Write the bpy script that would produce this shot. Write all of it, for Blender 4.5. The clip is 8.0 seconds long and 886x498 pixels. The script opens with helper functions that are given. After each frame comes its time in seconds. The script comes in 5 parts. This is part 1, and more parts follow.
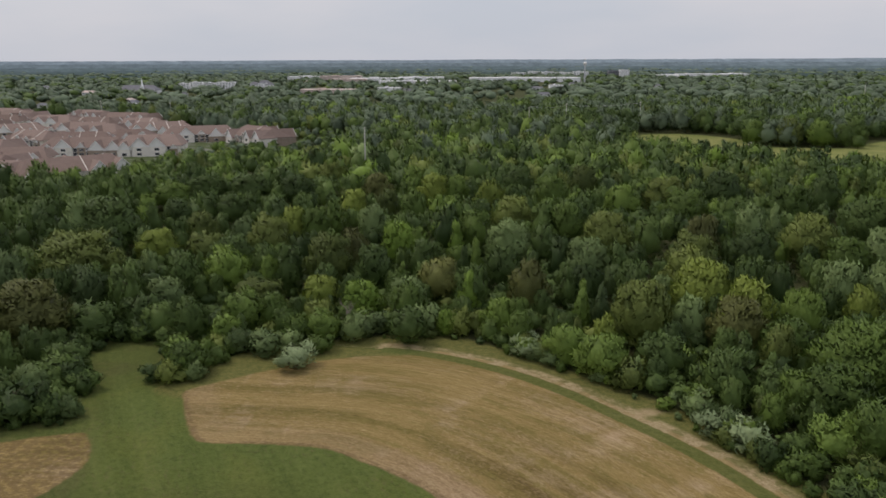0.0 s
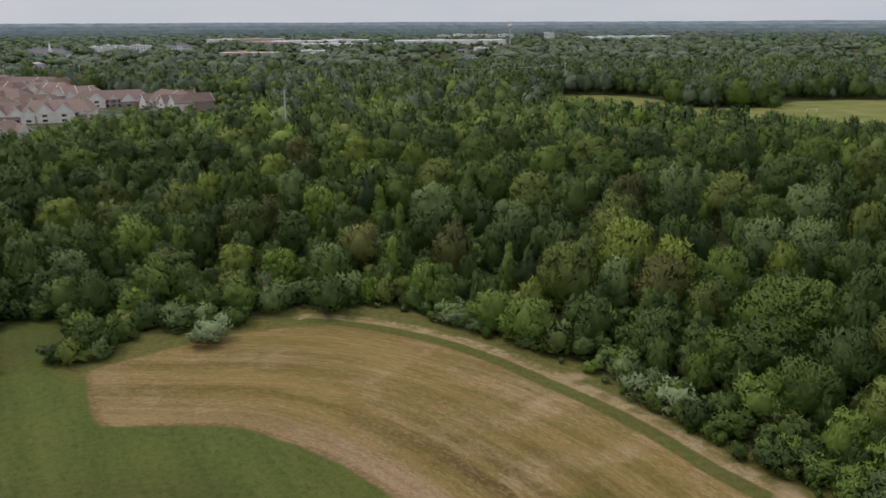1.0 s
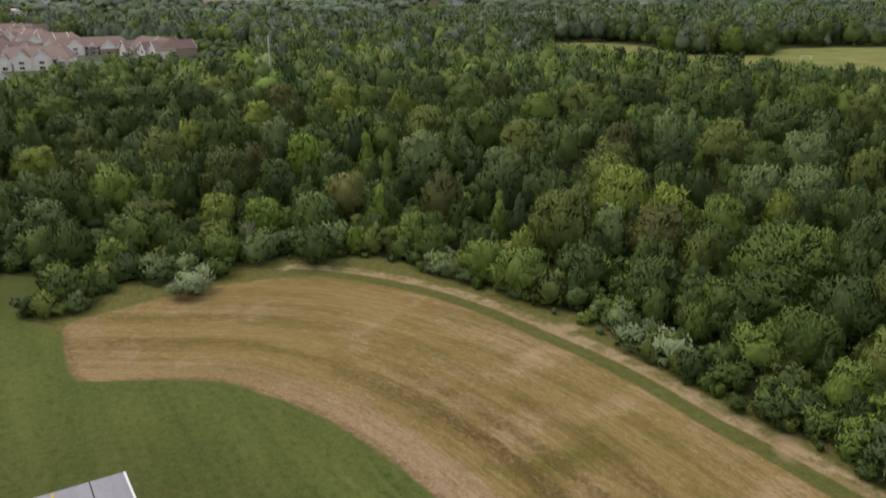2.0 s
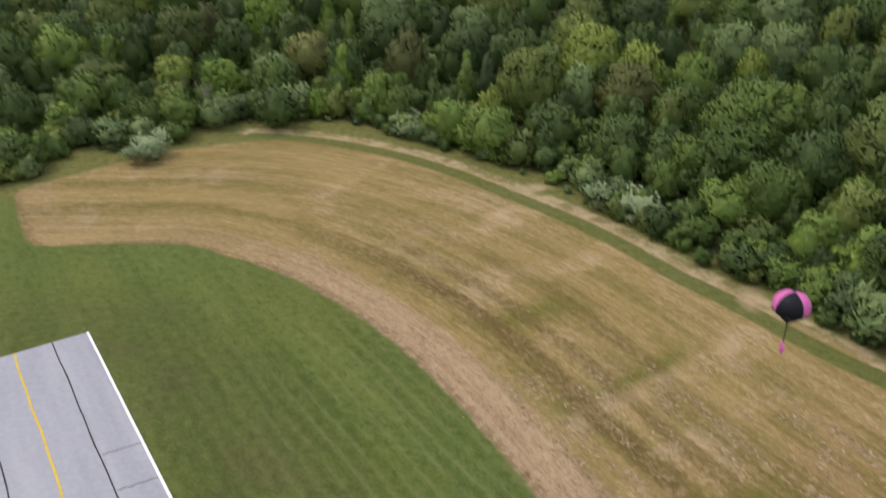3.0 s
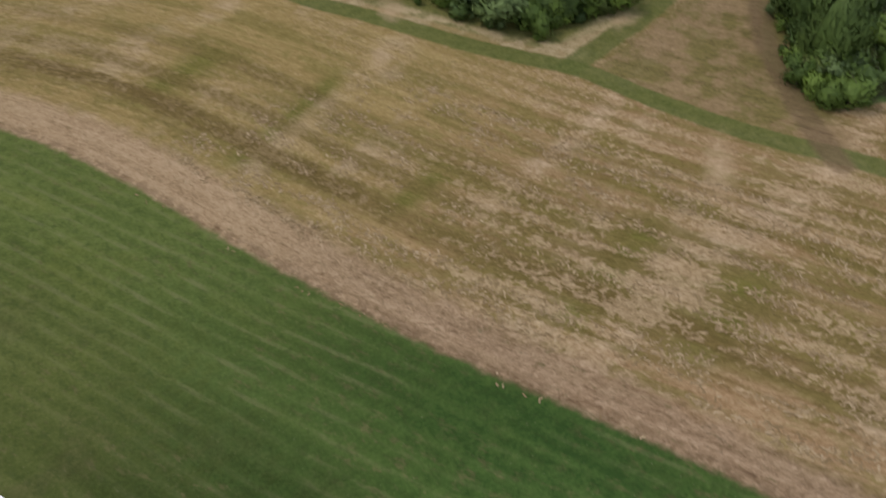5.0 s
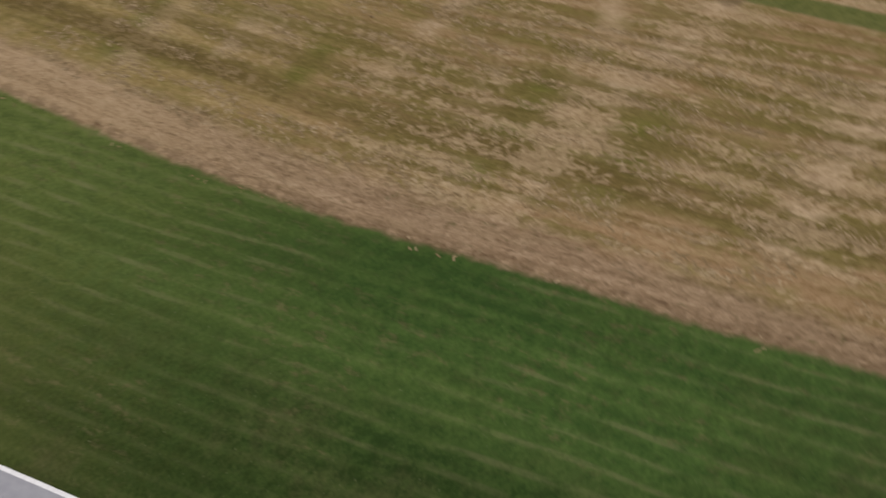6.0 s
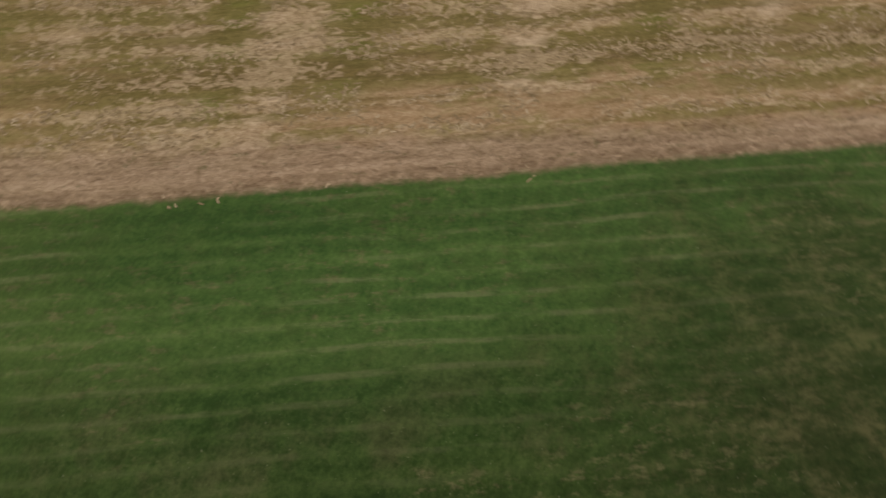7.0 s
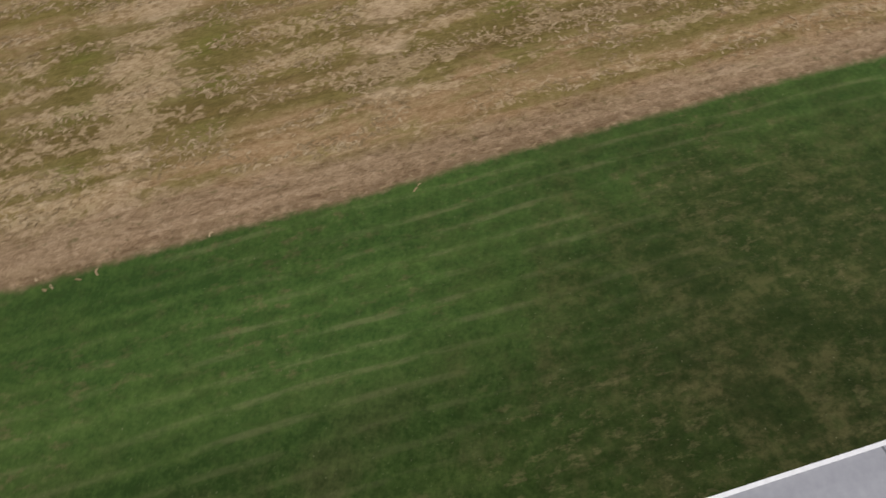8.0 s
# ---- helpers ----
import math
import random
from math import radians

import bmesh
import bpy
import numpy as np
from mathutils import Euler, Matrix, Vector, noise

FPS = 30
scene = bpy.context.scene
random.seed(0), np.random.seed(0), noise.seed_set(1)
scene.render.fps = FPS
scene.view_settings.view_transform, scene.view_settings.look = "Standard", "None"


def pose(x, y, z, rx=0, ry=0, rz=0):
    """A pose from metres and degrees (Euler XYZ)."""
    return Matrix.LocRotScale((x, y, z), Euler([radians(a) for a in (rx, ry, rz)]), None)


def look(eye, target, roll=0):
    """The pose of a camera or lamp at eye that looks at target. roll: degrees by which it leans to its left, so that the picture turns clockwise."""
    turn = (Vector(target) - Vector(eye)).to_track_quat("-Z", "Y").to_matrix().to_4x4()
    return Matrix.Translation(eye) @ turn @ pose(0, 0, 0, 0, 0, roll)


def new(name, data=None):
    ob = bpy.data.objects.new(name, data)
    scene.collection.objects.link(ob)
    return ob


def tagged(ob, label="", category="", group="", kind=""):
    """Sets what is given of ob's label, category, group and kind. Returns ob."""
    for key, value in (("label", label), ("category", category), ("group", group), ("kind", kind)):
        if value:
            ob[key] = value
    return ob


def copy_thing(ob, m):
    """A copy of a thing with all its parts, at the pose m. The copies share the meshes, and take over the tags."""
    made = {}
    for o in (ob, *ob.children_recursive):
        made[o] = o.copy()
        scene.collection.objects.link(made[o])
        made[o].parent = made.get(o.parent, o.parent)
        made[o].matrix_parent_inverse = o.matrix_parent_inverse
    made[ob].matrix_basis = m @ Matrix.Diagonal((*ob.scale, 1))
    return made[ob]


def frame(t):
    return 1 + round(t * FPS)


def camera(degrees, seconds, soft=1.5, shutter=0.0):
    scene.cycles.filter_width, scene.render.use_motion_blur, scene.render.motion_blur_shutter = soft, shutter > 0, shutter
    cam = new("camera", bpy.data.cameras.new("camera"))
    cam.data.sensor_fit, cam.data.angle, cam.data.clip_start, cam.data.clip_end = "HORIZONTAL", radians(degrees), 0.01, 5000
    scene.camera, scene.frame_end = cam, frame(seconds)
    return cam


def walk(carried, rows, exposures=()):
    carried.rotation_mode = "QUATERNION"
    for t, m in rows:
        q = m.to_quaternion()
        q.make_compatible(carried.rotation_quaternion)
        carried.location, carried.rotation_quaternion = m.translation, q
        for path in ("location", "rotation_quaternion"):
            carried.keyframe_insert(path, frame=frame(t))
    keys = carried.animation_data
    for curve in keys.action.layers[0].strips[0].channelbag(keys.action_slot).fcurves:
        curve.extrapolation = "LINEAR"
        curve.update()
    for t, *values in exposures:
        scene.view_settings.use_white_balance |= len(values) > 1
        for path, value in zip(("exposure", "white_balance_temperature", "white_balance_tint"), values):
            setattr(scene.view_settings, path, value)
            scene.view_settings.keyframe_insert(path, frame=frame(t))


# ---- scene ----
cam = camera(57.0, 8.0, soft=1.5, shutter=0.5)
PATH = [
    (0.0, 0.000, 0.000, 56.774, -13.039, -0.227, 0.000),
    (0.5, 0.760, 2.735, 55.939, -14.305, -0.253, -1.894),
    (1.0, 1.736, 5.552, 55.355, -15.516, -0.226, -5.064),
    (1.2, 2.093, 6.630, 55.030, -15.645, -0.245, -5.399),
    (2.3, 2.143, 10.902, 52.542, -21.248, -0.080, -5.975),
    (2.5, 2.206, 11.163, 51.863, -23.037, -0.054, -6.108),
    (3.0, 2.516, 11.194, 50.149, -27.506, 0.133, -8.263),
    (3.5, 2.924, 10.492, 49.124, -32.074, 0.072, -12.432),
    (4.0, 3.235, 9.877, 48.609, -36.151, 0.108, -20.165),
    (4.5, 3.891, 9.346, 48.562, -40.091, -0.030, -28.867),
    (4.7, 4.082, 9.179, 48.418, -41.601, -0.094, -31.617),
    (5.8, 4.120, 8.203, 45.676, -49.557, 0.307, -40.218),
    (6.0, 4.203, 7.884, 45.397, -51.102, 0.004, -43.093),
    (6.5, 4.447, 7.092, 44.592, -54.787, -0.811, -56.100),
    (7.0, 4.465, 6.737, 44.035, -56.810, -1.482, -67.225),
    (7.5, 5.119, 6.651, 44.020, -57.405, -2.091, -74.325),
    (8.0, 6.453, 6.613, 43.981, -57.550, -2.742, -79.053),
]
walk(cam, [(t, pose(x, y, z, 0, 0, yaw) @ pose(0, 0, 0, 90 + pitch, 0, 0) @ pose(0, 0, 0, 0, 0, roll))
           for t, x, y, z, pitch, roll, yaw in PATH], exposures=[
               (0.0, -0.58, 6600, 13), (1.2, -0.59, 6600, 13), (2.5, -0.14, 6800, 14), (3.0, 0.01, 6380, 14), (3.5, -0.02, 6280, 13),
               (4.7, -0.28, 6180, 12), (6.0, -0.57, 6800, 12), (6.5, -0.60, 6800, 12), (7.0, -0.50, 6800, 12), (8.0, -0.42, 6650, 10)])

# ---------------------------------------------------------------- light
SUN_UP, SUN_ROUND = 57, 298          # degrees above the horizon; compass degrees, clockwise from +y
world = bpy.data.worlds.new("overcast_sky")
scene.world = world
world.use_nodes = True
wt = world.node_tree
wt.nodes.clear()
w_out = wt.nodes.new("ShaderNodeOutputWorld")
w_bg = wt.nodes.new("ShaderNodeBackground")
w_sky = wt.nodes.new("ShaderNodeTexSky")
w_sky.sky_type, w_sky.sun_disc = "NISHITA", False
w_sky.sun_elevation, w_sky.sun_rotation = radians(SUN_UP), radians(SUN_ROUND)
w_sky.dust_density, w_sky.air_density = 3.0, 1.0
w_gain = wt.nodes.new("ShaderNodeVectorMath")
w_gain.operation = "SCALE"
w_gain.inputs["Scale"].default_value = 0.09
w_co = wt.nodes.new("ShaderNodeTexCoord")
w_map = wt.nodes.new("ShaderNodeMapping")
w_map.inputs["Scale"].default_value = (1.3, 1.3, 5.0)
w_cl = wt.nodes.new("ShaderNodeTexNoise")
w_cl.inputs["Scale"].default_value, w_cl.inputs["Detail"].default_value = 1.6, 5
w_cl.inputs["Roughness"].default_value = 0.5
w_ramp = wt.nodes.new("ShaderNodeValToRGB")
w_ramp.color_ramp.elements[0].position, w_ramp.color_ramp.elements[0].color = 0.36, (0.64, 0.695, 0.78, 1)
w_ramp.color_ramp.elements[1].position, w_ramp.color_ramp.elements[1].color = 0.64, (0.77, 0.78, 0.83, 1)
w_mix = wt.nodes.new("ShaderNodeMix")
w_mix.data_type = "RGBA"
w_mix.inputs["Factor"].default_value = 0.88
wt.links.new(w_sky.outputs[0], w_gain.inputs[0])
wt.links.new(w_co.outputs["Generated"], w_map.inputs[0])
wt.links.new(w_map.outputs[0], w_cl.inputs["Vector"])
wt.links.new(w_cl.outputs["Fac"], w_ramp.inputs[0])
wt.links.new(w_gain.outputs[0], w_mix.inputs["A"])
wt.links.new(w_ramp.outputs[0], w_mix.inputs["B"])
wt.links.new(w_mix.outputs["Result"], w_bg.inputs["Color"])
wt.links.new(w_bg.outputs[0], w_out.inputs["Surface"])
w_bg.inputs["Strength"].default_value = 1.30
sun = new("sun", bpy.data.lights.new("sun", "SUN"))
sun.data.energy, sun.data.angle, sun.data.color = 1.6, radians(10), (1.0, 0.92, 0.80)
sun_dir = Vector((math.sin(radians(SUN_ROUND)) * math.cos(radians(SUN_UP)),
                  math.cos(radians(SUN_ROUND)) * math.cos(radians(SUN_UP)), math.sin(radians(SUN_UP))))
sun.matrix_world = look(sun_dir * 100, (0, 0, 0))


# ---------------------------------------------------------------- node helpers
class Nodes:
    """A small writer of node materials."""

    def __init__(self, name, rough=0.85, spec=0.2):
        self.m = bpy.data.materials.new(name)
        self.m.use_nodes = True
        self.t = self.m.node_tree
        self.b = self.t.nodes["Principled BSDF"]
        self.b.inputs["Roughness"].default_value = rough
        self.b.inputs["Specular IOR Level"].default_value = spec

    def put(self, slot, v):
        if hasattr(v, "links"):
            self.t.links.new(v, slot)
        elif isinstance(v, tuple):
            slot.default_value = (*v, 1) if len(v) == 3 and slot.type == "RGBA" else v
        else:
            slot.default_value = v

    def attr(self, name):
        n = self.t.nodes.new("ShaderNodeAttribute")
        n.attribute_name = name
        return n.outputs["Fac"]

    def co(self):
        return self.t.nodes.new("ShaderNodeTexCoord").outputs["Object"]

    def xyz(self, x, y, z=0.0):
        n = self.t.nodes.new("ShaderNodeCombineXYZ")
        for i, v in enumerate((x, y, z)):
            self.put(n.inputs[i], v)
        return n.outputs[0]

    def scaled(self, v, s, rot=0.0):
        n = self.t.nodes.new("ShaderNodeMapping")
        self.put(n.inputs[0], v)
        n.inputs["Scale"].default_value = s
        n.inputs["Rotation"].default_value = (0, 0, radians(rot))
        return n.outputs[0]

    def nz(self, v, scale, detail=3.0, rough=0.55, distort=0.0):
        n = self.t.nodes.new("ShaderNodeTexNoise")
        self.put(n.inputs["Vector"], v)
        n.inputs["Scale"].default_value, n.inputs["Detail"].default_value = scale, detail
        n.inputs["Roughness"].default_value, n.inputs["Distortion"].default_value = rough, distort
        return n.outputs["Fac"]

    def op(self, kind, a, b=0.0, c=0.0):
        n = self.t.nodes.new("ShaderNodeMath")
        n.operation = kind
        for i, v in enumerate((a, b, c)):
            self.put(n.inputs[i], v)
        return n.outputs[0]

    def step(self, v, lo, hi):
        n = self.t.nodes.new("ShaderNodeMapRange")
        n.interpolation_type = "SMOOTHSTEP"
        self.put(n.inputs["Value"], v)
        n.inputs["From Min"].default_value, n.inputs["From Max"].default_value = lo, hi
        return n.outputs["Result"]

    def mix(self, f, a, b, kind="MIX"):
        n = self.t.nodes.new("ShaderNodeMix")
        n.data_type, n.blend_type = "RGBA", kind
        for key, v in (("Factor", f), ("A", a), ("B", b)):
            self.put([s for s in n.inputs if s.name == key and (s.type == "RGBA" or key == "Factor" and s.type == "VALUE")][0], v)
        return [s for s in n.outputs if s.type == "RGBA"][0]

    def ramp(self, f, *stops):
        n = self.t.nodes.new("ShaderNodeValToRGB")
        self.put(n.inputs[0], f)
        e = n.color_ramp.elements
        while len(e) < len(stops):
            e.new(0.5)
        for k, (p, c) in zip(e, stops):
            k.position, k.color = p, (*c, 1)
        return n.outputs[0]

    def random(self):
        return self.t.nodes.new("ShaderNodeObjectInfo").outputs["Random"]

    def part_of(self, v, axis):
        n = self.t.nodes.new("ShaderNodeSeparateXYZ")
        self.put(n.inputs[0], v)
        return n.outputs[axis]

    def island(self):
        return self.t.nodes.new("ShaderNodeNewGeometry").outputs["Random Per Island"]

    def bump(self, h, strength=0.4, distance=0.05):
        n = self.t.nodes.new("ShaderNodeBump")
        self.put(n.inputs["Height"], h)
        n.inputs["Strength"].default_value, n.inputs["Distance"].default_value = strength, distance
        self.t.links.new(n.outputs[0], self.b.inputs["Normal"])

    def done(self, color, rough=None):
        self.put(self.b.inputs["Base Color"], color)
        if rough is not None:
            self.put(self.b.inputs["Roughness"], rough)
        return self.m


def plain(name, color, rough=0.7, spread=0.25, scale=1.5, metal=0.0, relief=0.0):
    """A painted or solid surface with stains at two scales."""
    n = Nodes(name, rough)
    c = n.co()
    f = n.op("ADD", n.op("MULTIPLY", n.nz(c, scale, 4), 0.7), n.op("MULTIPLY", n.nz(c, scale * 9, 2), 0.3))
    lo, hi = [tuple(min(1, v * k) for v in color) for k in (1 - spread, 1 + spread)]
    n.b.inputs["Metallic"].default_value = metal
    if relief:
        n.bump(n.nz(c, scale * 12, 3), relief, 0.02)
    return n.done(n.ramp(f, (0.3, lo), (0.7, hi)))


def leaf_material(name, dark, light):
    """Foliage: tone differs from tree to tree and from spray to spray."""
    n = Nodes(name, 0.62, 0.25)
    tree = n.op("FRACT", n.op("ADD", n.attr("tint"), n.random()))
    f = n.op("ADD", n.op("MULTIPLY", n.island(), 0.20), n.op("MULTIPLY", tree, 0.62))
    at = n.t.nodes.new("ShaderNodeNewGeometry").outputs["Position"]
    f = n.op("ADD", f, n.op("MULTIPLY", n.nz(at, 0.22, 3), 0.22))
    f = n.op("ADD", f, n.op("MULTIPLY", n.op("SUBTRACT", n.nz(n.scaled(at, (1, 1, 0.5)), 2.8, 3, 0.7), 0.5), 0.20))
    n.bump(n.nz(n.scaled(at, (1, 1, 0.45)), 2.2, 3, 0.6), 0.25, 0.3)
    c = n.ramp(f, (0.15, tuple(v * 0.8 for v in dark)), (0.55, tuple((a + b) / 2 for a, b in zip(dark, light))), (0.95, tuple(v * 1.1 for v in light)))
    t = n.t.nodes.new("ShaderNodeBsdfTranslucent")
    n.put(t.inputs["Color"], c)
    mx = n.t.nodes.new("ShaderNodeMixShader")
    mx.inputs[0].default_value = 0.10
    n.done(c)
    n.t.links.new(n.b.outputs[0], mx.inputs[1])
    n.t.links.new(t.outputs[0], mx.inputs[2])
    n.t.links.new(mx.outputs[0], n.t.nodes["Material Output"].inputs["Surface"])
    return n.m


LEAF = {
    "mid": leaf_material("leaves_green", (0.072, 0.123, 0.022), (0.192, 0.279, 0.051)),
    # also given to filler trees, to darken the gaps between crowns
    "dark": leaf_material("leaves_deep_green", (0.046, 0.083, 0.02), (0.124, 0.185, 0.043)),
    "bright": leaf_material("leaves_fresh_green", (0.097, 0.172, 0.022), (0.251, 0.368, 0.058)),
    "yellow": leaf_material("leaves_yellow_green", (0.113, 0.159, 0.022), (0.29, 0.356, 0.065)),
    "olive": leaf_material("leaves_olive", (0.086, 0.121, 0.026), (0.217, 0.263, 0.06)),
    "brown": leaf_material("leaves_bronze", (0.086, 0.098, 0.026), (0.194, 0.205, 0.056)),
    "silver": leaf_material("leaves_silver_green", (0.112, 0.168, 0.056), (0.290, 0.385, 0.140)),
    "pale": leaf_material("leaves_pale_grey_green", (0.165, 0.225, 0.098), (0.325, 0.400, 0.200)),
    "grey": leaf_material("leaves_blue_green", (0.077, 0.123, 0.042), (0.198, 0.269, 0.092)),
    # distance haze mixed into the green, for far trees
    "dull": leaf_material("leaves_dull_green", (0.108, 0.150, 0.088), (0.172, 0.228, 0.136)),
}
BARK = plain("bark", (0.10, 0.08, 0.06), 0.9, 0.4, 3, relief=0.5)


# ---------------------------------------------------------------- mesh helpers
def part(name, bm, material, parent=None, label=""):
    me = bpy.data.meshes.new(name)
    bm.to_mesh(me)
    bm.free()
    ob = new(name, me)
    if material:
        me.materials.append(material)
    if parent:
        ob.parent = parent
    return tagged(ob, label=label)


def box(bm, x0, y0, z0, x1, y1, z1):
    v = [bm.verts.new((x, y, z)) for z in (z0, z1) for x, y in ((x0, y0), (x1, y0), (x1, y1), (x0, y1))]
    for f in ((3, 2, 1, 0), (4, 5, 6, 7), (0, 1, 5, 4), (1, 2, 6, 5), (2, 3, 7, 6), (3, 0, 4, 7)):
        bm.faces.new([v[i] for i in f])
    return v


def tube(bm, a, b, ra, rb, n=6):
    """A tapered round bar from a to b."""
    a, b = Vector(a), Vector(b)
    turn = (b - a).to_track_quat("Z", "Y").to_matrix()
    rings = []
    for p, r in ((a, ra), (b, rb)):
        rings.append([bm.verts.new(p + turn @ Vector((r * math.cos(k * math.tau / n), r * math.sin(k * math.tau / n), 0))) for k in range(n)])
    for k in range(n):
        bm.faces.new((rings[0][k], rings[0][(k + 1) % n], rings[1][(k + 1) % n], rings[1][k]))
    bm.faces.new(rings[0][::-1])
    bm.faces.new(rings[1])


def mesh_of(name, verts, faces, tint=None):
    """A mesh from numpy arrays: verts (n, 3), faces (m, 3)."""
    me = bpy.data.meshes.new(name)
    me.vertices.add(len(verts))
    me.vertices.foreach_set("co", np.ascontiguousarray(verts, np.float32).ravel())
    k = faces.shape[1]
    me.loops.add(faces.size)
    me.loops.foreach_set("vertex_index", np.ascontiguousarray(faces, np.int32).ravel())
    me.polygons.add(len(faces))
    me.polygons.foreach_set("loop_start", np.arange(0, faces.size, k, dtype=np.int32))
    me.update(calc_edges=True)
    if tint is not None:
        me.attributes.new("tint", "FLOAT", "POINT").data.foreach_set("value", np.ascontiguousarray(tint, np.float32))
    return me


def signed(pts, poly):
    """Distance to a closed outline, positive inside."""
    a = np.array(poly, float)
    b = np.roll(a, -1, 0)
    out, inside = np.full(len(pts), 1e9), np.zeros(len(pts), bool)
    for (ax, ay), (bx, by) in zip(a, b):
        ex, ey = bx - ax, by - ay
        h = np.clip(((pts[:, 0] - ax) * ex + (pts[:, 1] - ay) * ey) / (ex * ex + ey * ey), 0, 1)
        out = np.minimum(out, np.hypot(pts[:, 0] - ax - h * ex, pts[:, 1] - ay - h * ey))
        if ay != by:
            cross = (ay > pts[:, 1]) != (by > pts[:, 1])
            inside ^= cross & (pts[:, 0] < ex * (pts[:, 1] - ay) / ey + ax)
    return np.where(inside, out, -out)


def along(pts, line):
    """For an open line: how far along it the nearest place is, and the distance, positive to the line's left."""
    a = np.array(line, float)
    best, s_at, side, s0 = np.full(len(pts), 1e9), np.zeros(len(pts)), np.ones(len(pts)), 0.0
    for (ax, ay), (bx, by) in zip(a[:-1], a[1:]):
        ex, ey = bx - ax, by - ay
        ln = math.hypot(ex, ey)
        px, py = pts[:, 0] - ax, pts[:, 1] - ay
        h = np.clip((px * ex + py * ey) / ln ** 2, 0, 1)
        d = np.hypot(px - h * ex, py - h * ey)
        near = d < best
        best, s_at = np.where(near, d, best), np.where(near, s0 + h * ln, s_at)
        side = np.where(near, np.sign(ex * py - ey * px), side)
        s0 += ln
    return s_at, best * side


def smooth_line(points, n=6):
    """A Catmull-Rom line through the points."""
    p = [points[0], *points, points[-1]]
    out = []
    for i in range(1, len(p) - 2):
        for k in range(n):
            t = k / n
            q = [np.array(p[i + j], float) for j in (-1, 0, 1, 2)]
            out.append(tuple(0.5 * (2 * q[1] + (q[2] - q[0]) * t + (2 * q[0] - 5 * q[1] + 4 * q[2] - q[3]) * t * t
                                    + (3 * q[1] - q[0] - 3 * q[2] + q[3]) * t ** 3)))
    return out + [tuple(map(float, points[-1]))]


# ---------------------------------------------------------------- plan of the place
INNER = smooth_line([(-46, 134), (-44, 128.5), (-40.8, 120.5), (-37.2, 115), (-28, 114.1), (-18.5, 112.7), (-11.6, 108.2), (-4.7, 102.5),
                     (2.8, 93.5), (8.8, 83.5), (13.4, 73), (17.3, 62), (21.3, 51.6), (25.4, 41.9), (29.5, 33.6),
                     (33.4, 26), (37, 18.4), (41.3, 10.3), (45.4, 2), (51.7, -10.9), (57, -22), (66, -40), (78, -62)])
ROWS_ALONG = smooth_line([(-150, 128), (-90, 121), (-50, 117)] + INNER[24::3], 9)
TRACK = smooth_line([(-11.2, 155.2), (-4, 153), (3.9, 148.9), (13.3, 142), (21.7, 133.1), (28.9, 123), (35.3, 113.6), (40.1, 104.9),
                     (44, 96), (47.9, 88.8), (51.2, 81.9), (54.4, 75.4), (57.8, 70), (60.9, 65), (63, 57.5), (65, 51.5),
                     (67.5, 45.5), (71.3, 39), (75, 31), (79, 22), (84, 10), (90, -10), (98, -40)])
FORK = smooth_line([(60.4, 66.2), (67.9, 68.2), (74.5, 69.8), (83.4, 73), (92.6, 78), (104, 85), (130, 101)])
WHEEL_PATH = smooth_line([(128, 94), (108, 79.5), (95, 69), (84, 59.3), (77, 50), (73, 44), (70, 38.5)])
STUBBLE = INNER + [(110, -62), (110, 30), (75, 46), (80, 56), (92, 66), (120, 86), (120, 94), (92, 78), (74, 71), (66, 70.5), (60, 71)] + [
    (x + 1.9, y + 2.2) for x, y in TRACK[76:4:-3]] + [(-9, 152.1), (-15.9, 151.9), (-25.2, 149.2), (-34.4, 143.6), (-40.4, 139.2), (-45, 135.8)]
CLEARING = [(-160, 98), (-110, 108), (-72, 116.5), (-60, 121), (-62, 133), (-69, 152), (-68.5, 159), (-60, 159), (-55.5, 152), (-51, 141), (-49, 137.5), (-43, 147.5), (-36, 157),
            (-26.5, 158), (-16.7, 161), (-6, 163), (4.2, 160), (14, 151), (23, 141.5), (31, 133.5), (38, 123.5), (43, 112), (47.5, 102),
            (51.5, 94), (55, 85), (57.7, 76), (60.7, 73), (65.4, 71.8), (71, 72.9), (78.6, 74.2), (88, 78), (105, 87), (130, 104),
            (134, 96), (98, 71), (89.3, 62), (82, 55.5), (78, 50), (76, 46.4), (75.4, 44), (80, 42), (95, 36), (125, 10), (150, -90), (-160, -90)]
OUTLYING_STUBBLE = [(-95, 88), (-90, 104), (-75, 112), (-63, 117), (-56.5, 118.6), (-53.4, 114), (-51.8, 109), (-52.2, 105), (-53.9, 100), (-60, 88), (-70, 80)]
MEADOW = [(120, 500), (150, 650), (190, 642), (218, 612), (206, 566), (216, 536), (262, 528), (285, 556), (300, 574), (360, 575), (470, 560), (430, 440), (330, 400), (240, 392), (200, 412), (165, 442), (140, 480)]
FAR_PLOT = [(340, 735), (355, 790), (400, 790), (395, 735)]
TOWN = [(-232, 346), (-204, 362), (-160, 398), (-158, 500), (-150, 556), (-105, 546), (-94, 580), (-150, 640), (-230, 700), (-300, 830), (-470, 880), (-640, 760), (-420, 480), (-280, 400)]
RUN_A, RUN_DIR = np.array((-25.5, 92.2)), np.array((50.4, -106.2)) / math.hypot(50.4, 106.2)   # corner and long direction of the runway
RUN_SIDE = np.array((RUN_DIR[1], -RUN_DIR[0]))                                                     # across it, away from the field
PANEL = 3.81


